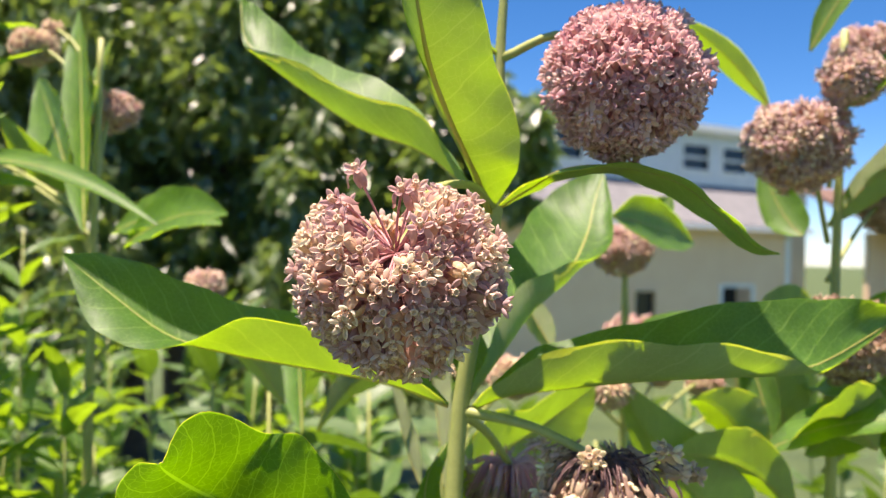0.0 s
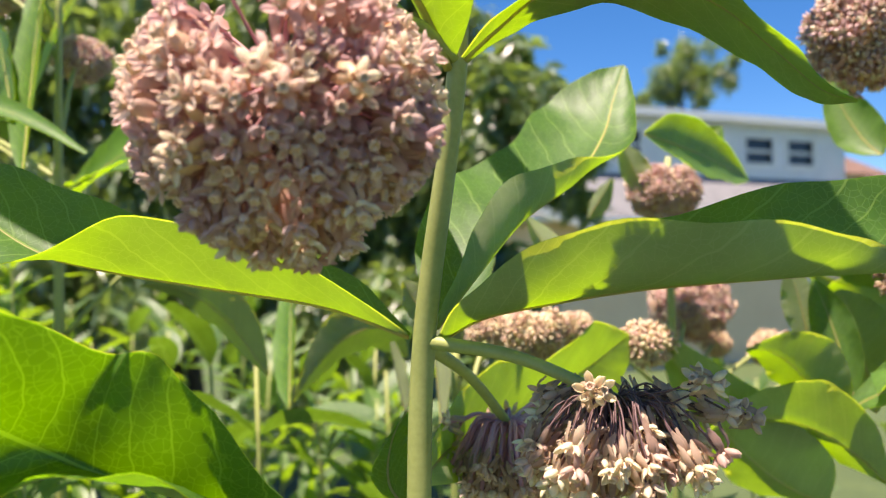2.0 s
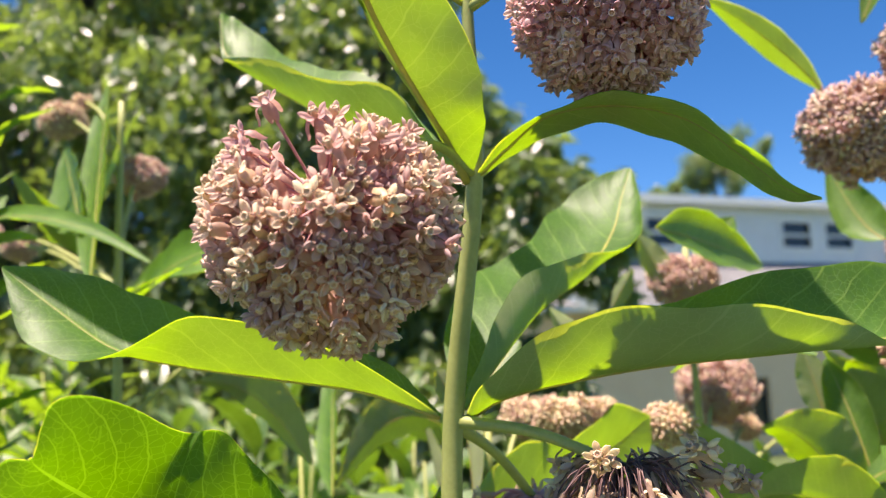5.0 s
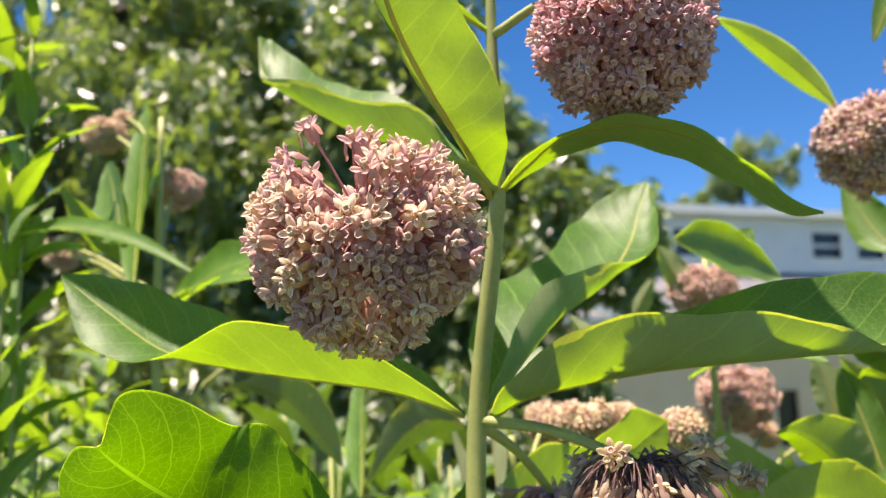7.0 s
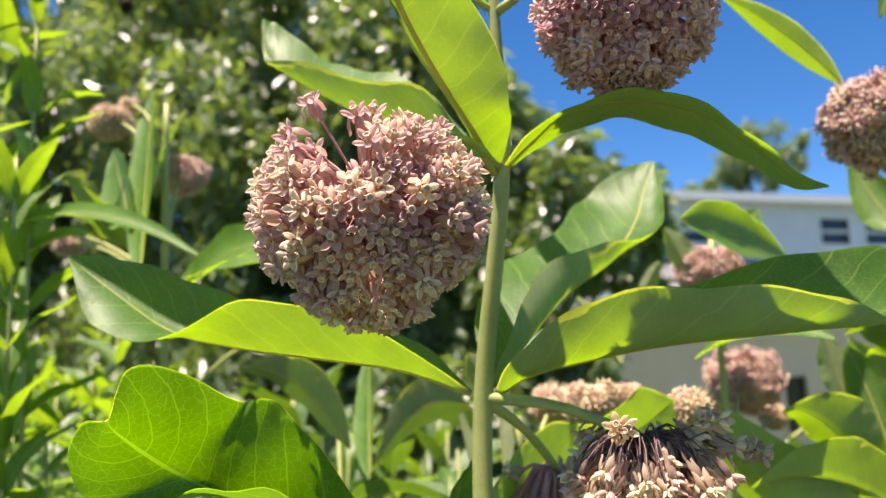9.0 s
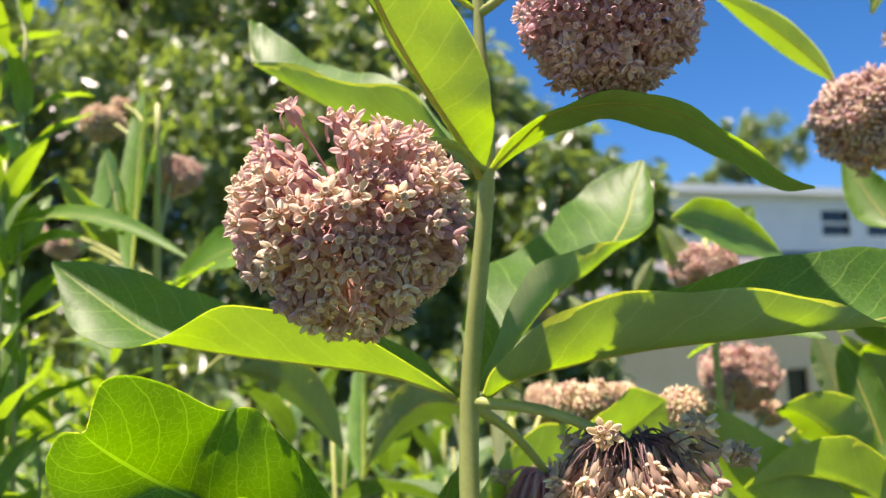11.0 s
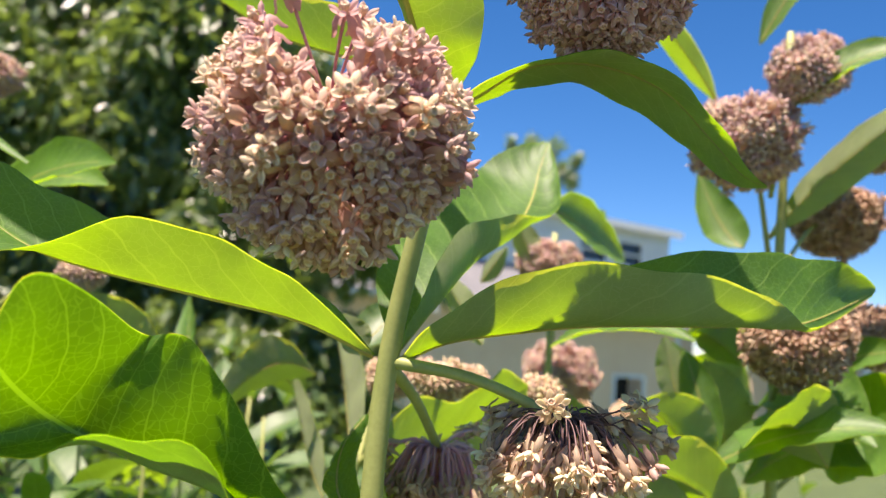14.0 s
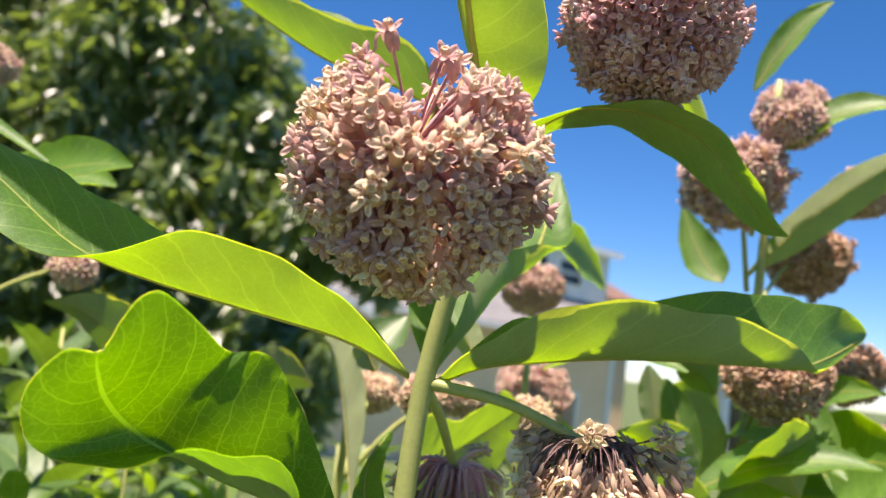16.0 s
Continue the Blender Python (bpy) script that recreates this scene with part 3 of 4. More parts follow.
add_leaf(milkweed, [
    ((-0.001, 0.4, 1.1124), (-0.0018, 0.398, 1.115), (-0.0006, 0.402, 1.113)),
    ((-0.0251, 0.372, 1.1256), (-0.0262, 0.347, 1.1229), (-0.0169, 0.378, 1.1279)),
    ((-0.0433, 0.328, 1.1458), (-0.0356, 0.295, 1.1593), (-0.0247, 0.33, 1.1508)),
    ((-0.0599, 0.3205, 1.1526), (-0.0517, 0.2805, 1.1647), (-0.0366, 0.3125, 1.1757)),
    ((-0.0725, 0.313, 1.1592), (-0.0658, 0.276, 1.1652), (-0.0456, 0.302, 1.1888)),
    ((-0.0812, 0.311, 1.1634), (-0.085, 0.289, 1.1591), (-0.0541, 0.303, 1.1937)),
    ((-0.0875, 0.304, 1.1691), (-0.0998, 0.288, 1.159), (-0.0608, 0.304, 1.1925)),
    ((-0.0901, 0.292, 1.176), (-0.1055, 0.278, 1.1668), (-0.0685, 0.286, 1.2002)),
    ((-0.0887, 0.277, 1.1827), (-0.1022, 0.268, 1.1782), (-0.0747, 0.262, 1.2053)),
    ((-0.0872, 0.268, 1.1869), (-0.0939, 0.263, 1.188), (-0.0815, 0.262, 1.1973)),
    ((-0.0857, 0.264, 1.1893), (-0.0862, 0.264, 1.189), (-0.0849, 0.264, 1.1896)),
], LEAF_LOWER, "large lower leaf with a wavy rolled margin", 6, 0, top=(0, -1, 0.3))
add_leaf(milkweed, [
    ((0.0011, 0.402, 1.1229), (-0.0002, 0.4, 1.1243), (0.0017, 0.404, 1.1236)),
    ((-0.0103, 0.41, 1.1333), (-0.0148, 0.405, 1.1338), (-0.0046, 0.42, 1.1435)),
    ((-0.0112, 0.425, 1.1491), (-0.0151, 0.415, 1.1432), (-0.0031, 0.435, 1.1535)),
    ((-0.0029, 0.44, 1.1622), (-0.0062, 0.438, 1.1589), (-0.001, 0.442, 1.1615)),
], LEAF, "small curled lower leaf", 7, 0.0009)
add_leaf(milkweed, [
    ((0.0034, 0.402, 1.1365), (0.0027, 0.4, 1.139), (0.0042, 0.405, 1.1337)),
    ((0.0049, 0.47, 1.1344), (0.0053, 0.455, 1.1507), (0.0149, 0.49, 1.1149)),
    ((0.0193, 0.53, 1.1349), (0.0182, 0.51, 1.1671), (0.0405, 0.56, 1.1041)),
    ((0.0421, 0.57, 1.1419), (0.0462, 0.545, 1.1633), (0.0649, 0.6, 1.1083)),
    ((0.0654, 0.59, 1.1551), (0.0669, 0.562, 1.1826), (0.0821, 0.62, 1.1314)),
    ((0.08, 0.597, 1.1656), (0.0797, 0.585, 1.1785), (0.0885, 0.61, 1.1528)),
    ((0.0888, 0.6, 1.1728), (0.0884, 0.599, 1.1736), (0.0892, 0.602, 1.172)),
], LEAF, "green leaf with an upturned wavy margin", 8, 0.0009)
# the main flower head: near flowers one by one, the far ones joined
UC, UR = np.array((-0.0125, 0.3035, 1.2515)), 0.0405
HUB = np.array((-0.0146, 0.306, 1.2610))
items = umbel_items(UC, UR, 0.0079, 5, (), 1.0, 0.95, 0.06, (-0.0055, 0.0150))
near = sorted((it for it in items), key=lambda it: it[0][1])[:300]
far = [it for it in items if not any(it is q for q in near)]
loose = [((-0.0270, 0.288, 1.2905), (-0.3, -0.7, 0.8), 1.0, 0.4), ((-0.0335, 0.283, 1.2790), (-0.6, -0.8, 0.5), 1.05, 1.0), ((-0.0100, 0.284, 1.2835), (-0.1, -0.9, 0.7), 1.05, 2.0), ((-0.0060, 0.290, 1.2850), (0.2, -0.7, 0.8), 1.05, 2.7)]
umbel = pedicels("umbel", HUB, items + loose, PEDICEL, milkweed, 0.0005, "round dusty-pink umbel of many small flowers")
place_florets(near + loose, umbel, PINK_FLOWERS)
if far:
    joined_florets("rear_cluster", far, "pink", umbel, False)
# unseen leaves high on the stem, placed for the shade they cast below
add_leaf(milkweed, lance_ribs((0.021, 0.382, 1.353), (-0.255, 0.326, 1.45), 0.036, 5, 0.035), LEAF, "unseen slim top leaf added to shade the long leaf", 41)
add_leaf(milkweed, lance_ribs((0.024, 0.380, 1.42), (0.138, 0.338, 1.47), 0.062, 4, 0.012), LEAF, "broad top leaf shading the head below it", 42)
# this one is also out of view, added only to darken the broad leaf
add_leaf(milkweed, lance_ribs((0.023, 0.381, 1.41), (-0.022, 0.475, 1.475), 0.044, 4, 0.008), LEAF, "unseen top leaf added to shade the broad leaf", 43)
v, f = tube([(0.0205, 0.3855, 1.284), (0.010, 0.365, 1.292), (-0.006, 0.335, 1.286), tuple(HUB)], [0.0022, 0.0019, 0.0018, 0.002], 10, 20)
link_mesh("peduncle", v, f, STEM, milkweed)

# the head above it and the two withering heads below
side_umbel(milkweed, (0.0765, 0.366, 1.3375), 0.0375, "pink", 11, "dusky mauve umbel in full bloom", (0.0215, 0.382, 1.352), 0.0076, 1.0, False)


def withered(hub, radius, seed, mat, start, label, count=60, thick=0.0005, strays=(), size=1.0, bare=102, inner=0.8):
    """A half-bare head: arching stalks over a skirt of drooping flowers."""
    hub = np.array(hub)
    rng = np.random.RandomState(seed)
    its = []
    for k in range(count):
        a = 2.4 * k + rng.normal(0, 0.3)
        low = bare if math.sin(a) < 0.1 else 88
        th = radians(low + (164 - low) * rng.rand())
        r = radius * (inner + (1.2 - inner) * rng.rand())
        out = np.array([math.cos(a) * math.sin(th), math.sin(a) * math.sin(th), math.cos(th)])
        its.append((hub + out * r, out + np.array([0, 0, -0.5]) + rng.normal(0, 0.25, 3), size * (0.8 + 0.3 * rng.rand()), rng.rand() * 6.28))
    for p, way in strays:
        its.append((hub + np.array(p), np.array(way), size, rng.rand() * 6.28))
    vs, fs, o = [], [], 0
    for p, d, s, _ in its:
        gap = p - hub
        flat = gap * np.array([1, 1, 0])
        lift = np.array([0, 0, radius * (0.05 + 0.12 * rng.rand())])
        wig = rng.normal(0, radius * 0.03, 3)
        v, f = tube([hub, hub + flat * 0.35 + gap * 0.12 + lift + wig, hub + flat * 0.7 + gap * np.array([0, 0, 0.42]) + lift * 0.8 - wig, p], [thick, thick * 0.9, thick * 1.2], 5, 9)
        vs.extend(v)
        fs.extend(tuple(i + o for i in q) for q in f)
        o += len(v)
    head = link_mesh("umbel", vs, fs, mat, milkweed, label)
    place_florets(its, head, CREAM_FLOWERS)
    v, f = tube([start, (np.array(start) + hub) / 2 + np.array([0, 0, 0.004]), hub], [0.0027, 0.0022, 0.0020], 10, 16)
    link_mesh("peduncle", v, f, STEM, milkweed)
    return head


withered((0.0721, 0.3760, 1.1706), 0.030, 3, PEDICEL_DARK, (0.007, 0.397, 1.187), "withering umbel with dark bent stalks and cream flowers", 150, 0.00034,
         [((-0.0085, -0.023, 0.0065), (-0.1, -1, 0.5)), ((-0.006, -0.020, 0.0055), (0.6, -1, 0.2)), ((0.024, -0.009, 0.0075), (-0.5, -0.6, 0.4)), ((0.029, -0.009, 0.0070), (1, -0.3, 0)), ((0.041, 0.017, -0.0060), (-0.4, -0.6, 0.2)), ((0.046, 0.019, -0.0090), (1, -0.3, -0.2)), ((0.034, -0.002, -0.003), (1, 0, -0.2))], 1.2, 112, 0.5)
withered((0.0305, 0.4590, 1.1470), 0.029, 4, MAUVE_STALK, (0.006, 0.398, 1.186), "fading umbel with mauve drooping stalks", 86, 0.00085,
         [((0.0145, 0.030, 0.006), (0.8, -0.6, 0.3)), ((0.018, 0.028, 0.007), (1, -0.4, 0.4)), ((-0.024, -0.01, 0.002), (-1, -0.4, 0.3))], 1.1, 124)
settle(milkweed)

# ---- the other milkweeds ----
KINDS = {"pink": "round pink umbel", "brown": "round withered brown umbel", "cream": "round cream-coloured umbel"}


def tall_milkweed(foot, top, group="milkweed plants"):
    plant = thing("milkweed_plant", "green milkweed with flower heads, standing among other stems", "milkweed", foot, group)
    a, b = np.array(foot), np.array(top)
    v, f = tube([a, a * 0.6 + b * 0.4 + np.array([0.01, 0, 0]), a * 0.2 + b * 0.8, b], [0.0065, 0.0055, 0.0042, 0.0025], 10, 30)
    link_mesh("stem", v, f, STEM, plant)
    return plant


right_plant = tall_milkweed((0.31, 0.80, 0), (0.275, 0.66, 1.44))
centre_plant = tall_milkweed((0.16, 0.88, 0), (0.135, 0.82, 1.30))
rear_plant = tall_milkweed((-0.03, 0.72, 0), (-0.02, 0.66, 1.16))
left_plant = tall_milkweed((-0.36, 0.74, 0), (-0.33, 0.70, 1.44))
add_leaf(right_plant, lance_ribs((0.2734, 0.68, 1.2924), (0.352, 0.57, 1.382), 0.032, 60, 0.012), LEAF_FAR, seed=1, rib_radius=0.0006, nu=24, nv=10)
add_leaf(right_plant, lance_ribs((0.2638, 0.71, 1.2845), (0.2368, 0.74, 1.3484), 0.034, 80, -0.01), LEAF_FAR, seed=2, rib_radius=0.0006, nu=24, nv=10)
add_leaf(right_plant, lance_ribs((0.2368, 0.62, 1.4138), (0.2806, 0.6, 1.48), 0.022, 50, 0.01), LEAF_FAR, seed=3, rib_radius=0.0006, nu=24, nv=10)
add_leaf(right_plant, lance_ribs((0.2148, 0.64, 1.3778), (0.1363, 0.58, 1.4258), 0.019, 65, 0.006), LEAF_FAR, seed=4, rib_radius=0.0006, nu=24, nv=10)
add_leaf(right_plant, lance_ribs((0.2614, 0.62, 1.3715), (0.3332, 0.58, 1.4027), 0.03, 40, 0.015), LEAF_FAR, seed=5, rib_radius=0.0006, nu=24, nv=10)
add_leaf(right_plant, lance_ribs((0.2792, 0.72, 1.2225), (0.2053, 0.66, 1.2106), 0.035, 60, 0.01), LEAF_FAR, seed=6, rib_radius=0.0006, nu=24, nv=10)
add_leaf(right_plant, lance_ribs((0.2988, 0.79, 1.1935), (0.2248, 0.75, 1.2083), 0.03, 70, -0.02), LEAF_FAR, seed=7, rib_radius=0.0006, nu=24, nv=10)
add_leaf(right_plant, lance_ribs((0.2902, 0.76, 1.1186), (0.2338, 0.72, 1.199), 0.05, 85, 0.02), LEAF_FAR, seed=8, rib_radius=0.0006, nu=24, nv=10)
add_leaf(right_plant, lance_ribs((0.2962, 0.74, 1.1868), (0.377, 0.66, 1.21), 0.05, 45, 0.02), LEAF_FAR, seed=9, rib_radius=0.0006, nu=24, nv=10)
add_leaf(right_plant, lance_ribs((0.266, 0.7, 1.1087), (0.3382, 0.6, 1.1419), 0.06, 35, 0.02), LEAF_FAR, seed=10, rib_radius=0.0006, nu=24, nv=10)
add_leaf(right_plant, lance_ribs((0.2721, 0.72, 1.1495), (0.301, 0.58, 1.1516), 0.07, 35, 0.03), LEAF_FAR, seed=11, rib_radius=0.0006, nu=24, nv=10)
add_leaf(right_plant, lance_ribs((0.3073, 0.66, 1.128), (0.341, 0.56, 1.1554), 0.07, 40, 0.02), LEAF_FAR, seed=12, rib_radius=0.0006, nu=24, nv=10)
add_leaf(right_plant, lance_ribs((0.2029, 0.66, 1.1605), (0.1912, 0.66, 1.2104), 0.022, 80, 0.004), LEAF_FAR, seed=70, rib_radius=0.0006, nu=24, nv=10)
add_leaf(right_plant, lance_ribs((0.2227, 0.64, 1.1301), (0.2054, 0.66, 1.2023), 0.026, 75, 0.006), LEAF_FAR, seed=71, rib_radius=0.0006, nu=24, nv=10)
add_leaf(right_plant, lance_ribs((0.2029, 0.60, 1.1290), (0.3046, 0.55, 1.1624), 0.036, 30, 0.012), LEAF_FAR, seed=72, rib_radius=0.0006, nu=24, nv=10)
add_leaf(right_plant, lance_ribs((0.2981, 0.66, 1.1875), (0.3340, 0.60, 1.2094), 0.026, 40, 0.008), LEAF_FAR, seed=73, rib_radius=0.0006, nu=24, nv=10)
add_leaf(right_plant, lance_ribs((0.2614, 0.70, 1.1953), (0.2147, 0.66, 1.2165), 0.030, 60, 0.004), LEAF_FAR, seed=74, rib_radius=0.0006, nu=24, nv=10)
add_leaf(centre_plant, lance_ribs((0.1026, 0.64, 1.2934), (0.1945, 0.8, 1.278), 0.045, 65, 0.003), LEAF_FAR, seed=13, rib_radius=0.0006, nu=24, nv=10)
add_leaf(centre_plant, lance_ribs((0.1165, 0.8, 1.2675), (0.0955, 0.8, 1.3108), 0.025, 70, 0.0), LEAF_FAR, seed=14, rib_radius=0.0006, nu=24, nv=10)
add_leaf(centre_plant, lance_ribs((0.1586, 0.8, 1.2995), (0.1741, 0.8, 1.3206), 0.025, 60, 0.0), LEAF_FAR, seed=15, rib_radius=0.0006, nu=24, nv=10)
add_leaf(centre_plant, lance_ribs((0.07, 0.8, 1.25), (0.0885, 0.78, 1.2794), 0.018, 60, 0.0), LEAF_FAR, seed=16, rib_radius=0.0006, nu=24, nv=10)
add_leaf(centre_plant, lance_ribs((0.1053, 0.62, 1.1983), (0.1773, 0.55, 1.2068), 0.03, 30, 0.012), LEAF_FAR, seed=17, rib_radius=0.0006, nu=24, nv=10)
add_leaf(centre_plant, lance_ribs((0.0585, 0.6, 1.1963), (0.0303, 0.62, 1.2423), 0.022, 60, 0.0), LEAF_FAR, seed=18, rib_radius=0.0006, nu=24, nv=10)
add_leaf(centre_plant, lance_ribs((0.2008, 0.62, 1.0748), (0.1063, 0.62, 1.1738), 0.07, 50, -0.02), LEAF_FAR, seed=19, rib_radius=0.0006, nu=24, nv=10)
add_leaf(centre_plant, lance_ribs((0.204, 0.6, 1.1159), (0.1536, 0.6, 1.1646), 0.05, 45, 0.015), LEAF_FAR, seed=20, rib_radius=0.0006, nu=24, nv=10)
add_leaf(centre_plant, lance_ribs((0.2409, 0.66, 1.12), (0.2203, 0.66, 1.1962), 0.045, 75, 0.01), LEAF_FAR, seed=21, rib_radius=0.0006, nu=24, nv=10)
add_leaf(centre_plant, lance_ribs((0.2806, 0.6, 1.1349), (0.2074, 0.55, 1.1483), 0.06, 40, 0.02), LEAF_FAR, seed=22, rib_radius=0.0006, nu=24, nv=10)
add_leaf(centre_plant, lance_ribs((0.229, 0.6, 1.0898), (0.1316, 0.6, 1.1181), 0.06, 40, 0.02), LEAF_FAR, seed=23, rib_radius=0.0006, nu=24, nv=10)
# leaves in shade take the darker copy, the sunlit one keeps LEAF_FAR
add_leaf(rear_plant, lance_ribs((-0.0129, 0.56, 1.1053), (-0.0442, 0.68, 1.2015), 0.046, 22, 0.02), LEAF_SHADED, seed=24, rib_radius=0.0006, nu=24, nv=10)
add_leaf(rear_plant, lance_ribs((-0.0327, 0.6, 1.096), (-0.0707, 0.68, 1.1729), 0.037, 25, -0.01), LEAF_SHADED, seed=25, rib_radius=0.0006, nu=24, nv=10)
add_leaf(rear_plant, lance_ribs((-0.0169, 0.6, 1.189), (0.0093, 0.62, 1.2219), 0.031, 60, 0.0), LEAF_SHADED, seed=26, rib_radius=0.0006, nu=24, nv=10)
add_leaf(rear_plant, lance_ribs((-0.0604, 0.7, 1.1485), (-0.0983, 0.66, 1.1586), 0.031, 50, 0.01), LEAF_SHADED, seed=27, rib_radius=0.0006, nu=24, nv=10)
add_leaf(rear_plant, lance_ribs((-0.0457, 0.62, 1.1696), (-0.1047, 0.58, 1.135), 0.037, 50, 0.02), LEAF_SHADED, seed=28, rib_radius=0.0006, nu=24, nv=10)
add_leaf(rear_plant, lance_ribs((-0.1349, 0.66, 1.1165), (-0.1728, 0.78, 1.2186), 0.034, 55, 0.004), LEAF_FAR, seed=29, rib_radius=0.0006, nu=24, nv=10)
add_leaf(rear_plant, lance_ribs((-0.1499, 0.66, 1.1392), (-0.2221, 0.62, 1.2018), 0.043, 60, 0.02), LEAF_SHADED, seed=30, rib_radius=0.0006, nu=24, nv=10)
add_leaf(rear_plant, lance_ribs((-0.0107, 0.5, 1.1866), (-0.0221, 0.5, 1.2066), 0.019, 70, 0.0), LEAF_SHADED, seed=31, rib_radius=0.0006, nu=24, nv=10)
add_leaf(left_plant, lance_ribs((-0.2782, 0.58, 1.2701), (-0.3936, 0.78, 1.4868), 0.042, 70, 0.008), LEAF_FAR, seed=32, rib_radius=0.0006, nu=24, nv=10)
add_leaf(left_plant, lance_ribs((-0.3094, 0.62, 1.3012), (-0.3696, 0.8, 1.4642), 0.032, 60, 0.01), LEAF_FAR, seed=33, rib_radius=0.0006, nu=24, nv=10)
add_leaf(left_plant, lance_ribs((-0.3484, 0.68, 1.3056), (-0.3717, 0.62, 1.3644), 0.045, 60, -0.012), LEAF_FAR, seed=34, rib_radius=0.0006, nu=24, nv=10)
add_leaf(left_plant, lance_ribs((-0.3121, 0.62, 1.3147), (-0.3971, 0.72, 1.408), 0.05, 75, 0.0), LEAF_FAR, seed=35, rib_radius=0.0006, nu=24, nv=10)
add_leaf(left_plant, lance_ribs((-0.2961, 0.66, 1.2726), (-0.1844, 0.6, 1.2792), 0.05, 45, 0.01), LEAF_FAR, seed=36, rib_radius=0.0006, nu=24, nv=10)
add_leaf(left_plant, lance_ribs((-0.4133, 0.6, 1.3175), (-0.1988, 0.52, 1.2757), 0.02, 40, 0.02), LEAF_FAR, seed=37, rib_radius=0.0006, nu=24, nv=10)
add_leaf(left_plant, lance_ribs((-0.4235, 0.62, 1.2873), (-0.3041, 0.56, 1.3019), 0.018, 45, 0.01), LEAF_FAR, seed=38, rib_radius=0.0006, nu=24, nv=10)
add_leaf(left_plant, lance_ribs((-0.2672, 0.62, 1.2613), (-0.163, 0.55, 1.2847), 0.045, 50, 0.01), LEAF_FAR, seed=39, rib_radius=0.0006, nu=24, nv=10)
side_umbel(right_plant, (0.2365, 0.64, 1.349), 0.0392, "pink", 40, KINDS["pink"], (0.28, 0.7, 1.279))
side_umbel(right_plant, (0.3566, 0.75, 1.3179), 0.0368, "brown", 41, KINDS["brown"], (0.28, 0.7, 1.248))
side_umbel(right_plant, (0.2592, 0.6, 1.2102), 0.0355, "brown", 42, KINDS["brown"], (0.28, 0.7, 1.14))
side_umbel(right_plant, (0.3447, 0.66, 1.2231), 0.0289, "brown", 43, KINDS["brown"], (0.28, 0.7, 1.153))
side_umbel(right_plant, (0.3546, 0.67, 1.3625), 0.0243, "pink", 44, KINDS["pink"], (0.28, 0.7, 1.292))
side_umbel(right_plant, (0.3086, 0.7, 1.4277), 0.0316, "pink", 45, KINDS["pink"], (0.28, 0.7, 1.358))
side_umbel(right_plant, (0.2679, 0.62, 1.3939), 0.024, "pink", 46, KINDS["pink"], (0.28, 0.7, 1.324))
side_umbel(right_plant, (0.3941, 0.7, 1.1653), 0.0307, "pink", 47, KINDS["pink"], (0.28, 0.7, 1.095))
side_umbel(centre_plant, (0.1322, 0.82, 1.2708), 0.03, "pink", 48, KINDS["pink"], (0.14, 0.83, 1.201))
side_umbel(centre_plant, (0.1604, 0.9, 1.1734), 0.0376, "pink", 49, KINDS["pink"], (0.14, 0.83, 1.103))
side_umbel(centre_plant, (0.1903, 0.95, 1.1348), 0.0163, "cream", 50, KINDS["cream"], (0.14, 0.83, 1.065))
side_umbel(centre_plant, (0.2346, 0.92, 1.1339), 0.021, "cream", 51, KINDS["cream"], (0.14, 0.83, 1.064))
side_umbel(centre_plant, (0.2651, 0.9, 1.1098), 0.024, "cream", 52, KINDS["cream"], (0.14, 0.83, 1.04))
side_umbel(centre_plant, (0.1013, 0.62, 1.1656), 0.0174, "cream", 53, KINDS["cream"], (0.14, 0.83, 1.096))
side_umbel(centre_plant, (0.0337, 0.66, 1.1681), 0.021, "cream", 54, KINDS["cream"], (0.14, 0.83, 1.098))
side_umbel(rear_plant, (-0.0016, 0.74, 1.1637), 0.021, "cream", 56, KINDS["cream"], (-0.02, 0.68, 1.094))
side_umbel(rear_plant, (0.0594, 0.68, 1.1690), 0.0150, "cream", 57, KINDS["cream"], (-0.02, 0.68, 1.102))
side_umbel(left_plant, (-0.3446, 0.755, 1.3868), 0.0238, "pink", 58, KINDS["pink"], (-0.335, 0.71, 1.317))
side_umbel(left_plant, (-0.4146, 0.74, 1.4419), 0.0214, "cream", 59, KINDS["cream"], (-0.335, 0.71, 1.372))
side_umbel(left_plant, (-0.408, 0.76, 1.4638), 0.0105, "cream", 60, KINDS["cream"], (-0.335, 0.71, 1.394))
side_umbel(left_plant, (-0.5395, 0.8, 1.3507), 0.0182, "pink", 61, KINDS["pink"], (-0.335, 0.71, 1.281))
side_umbel(left_plant, (-0.2391, 0.72, 1.2291), 0.0181, "pink", 62, KINDS["pink"], (-0.335, 0.71, 1.159))
side_umbel(left_plant, (-0.502, 0.8, 1.3365), 0.0182, "pink", 63, KINDS["pink"], (-0.335, 0.71, 1.266))
for p in (right_plant, centre_plant, rear_plant, left_plant):
    settle(p)

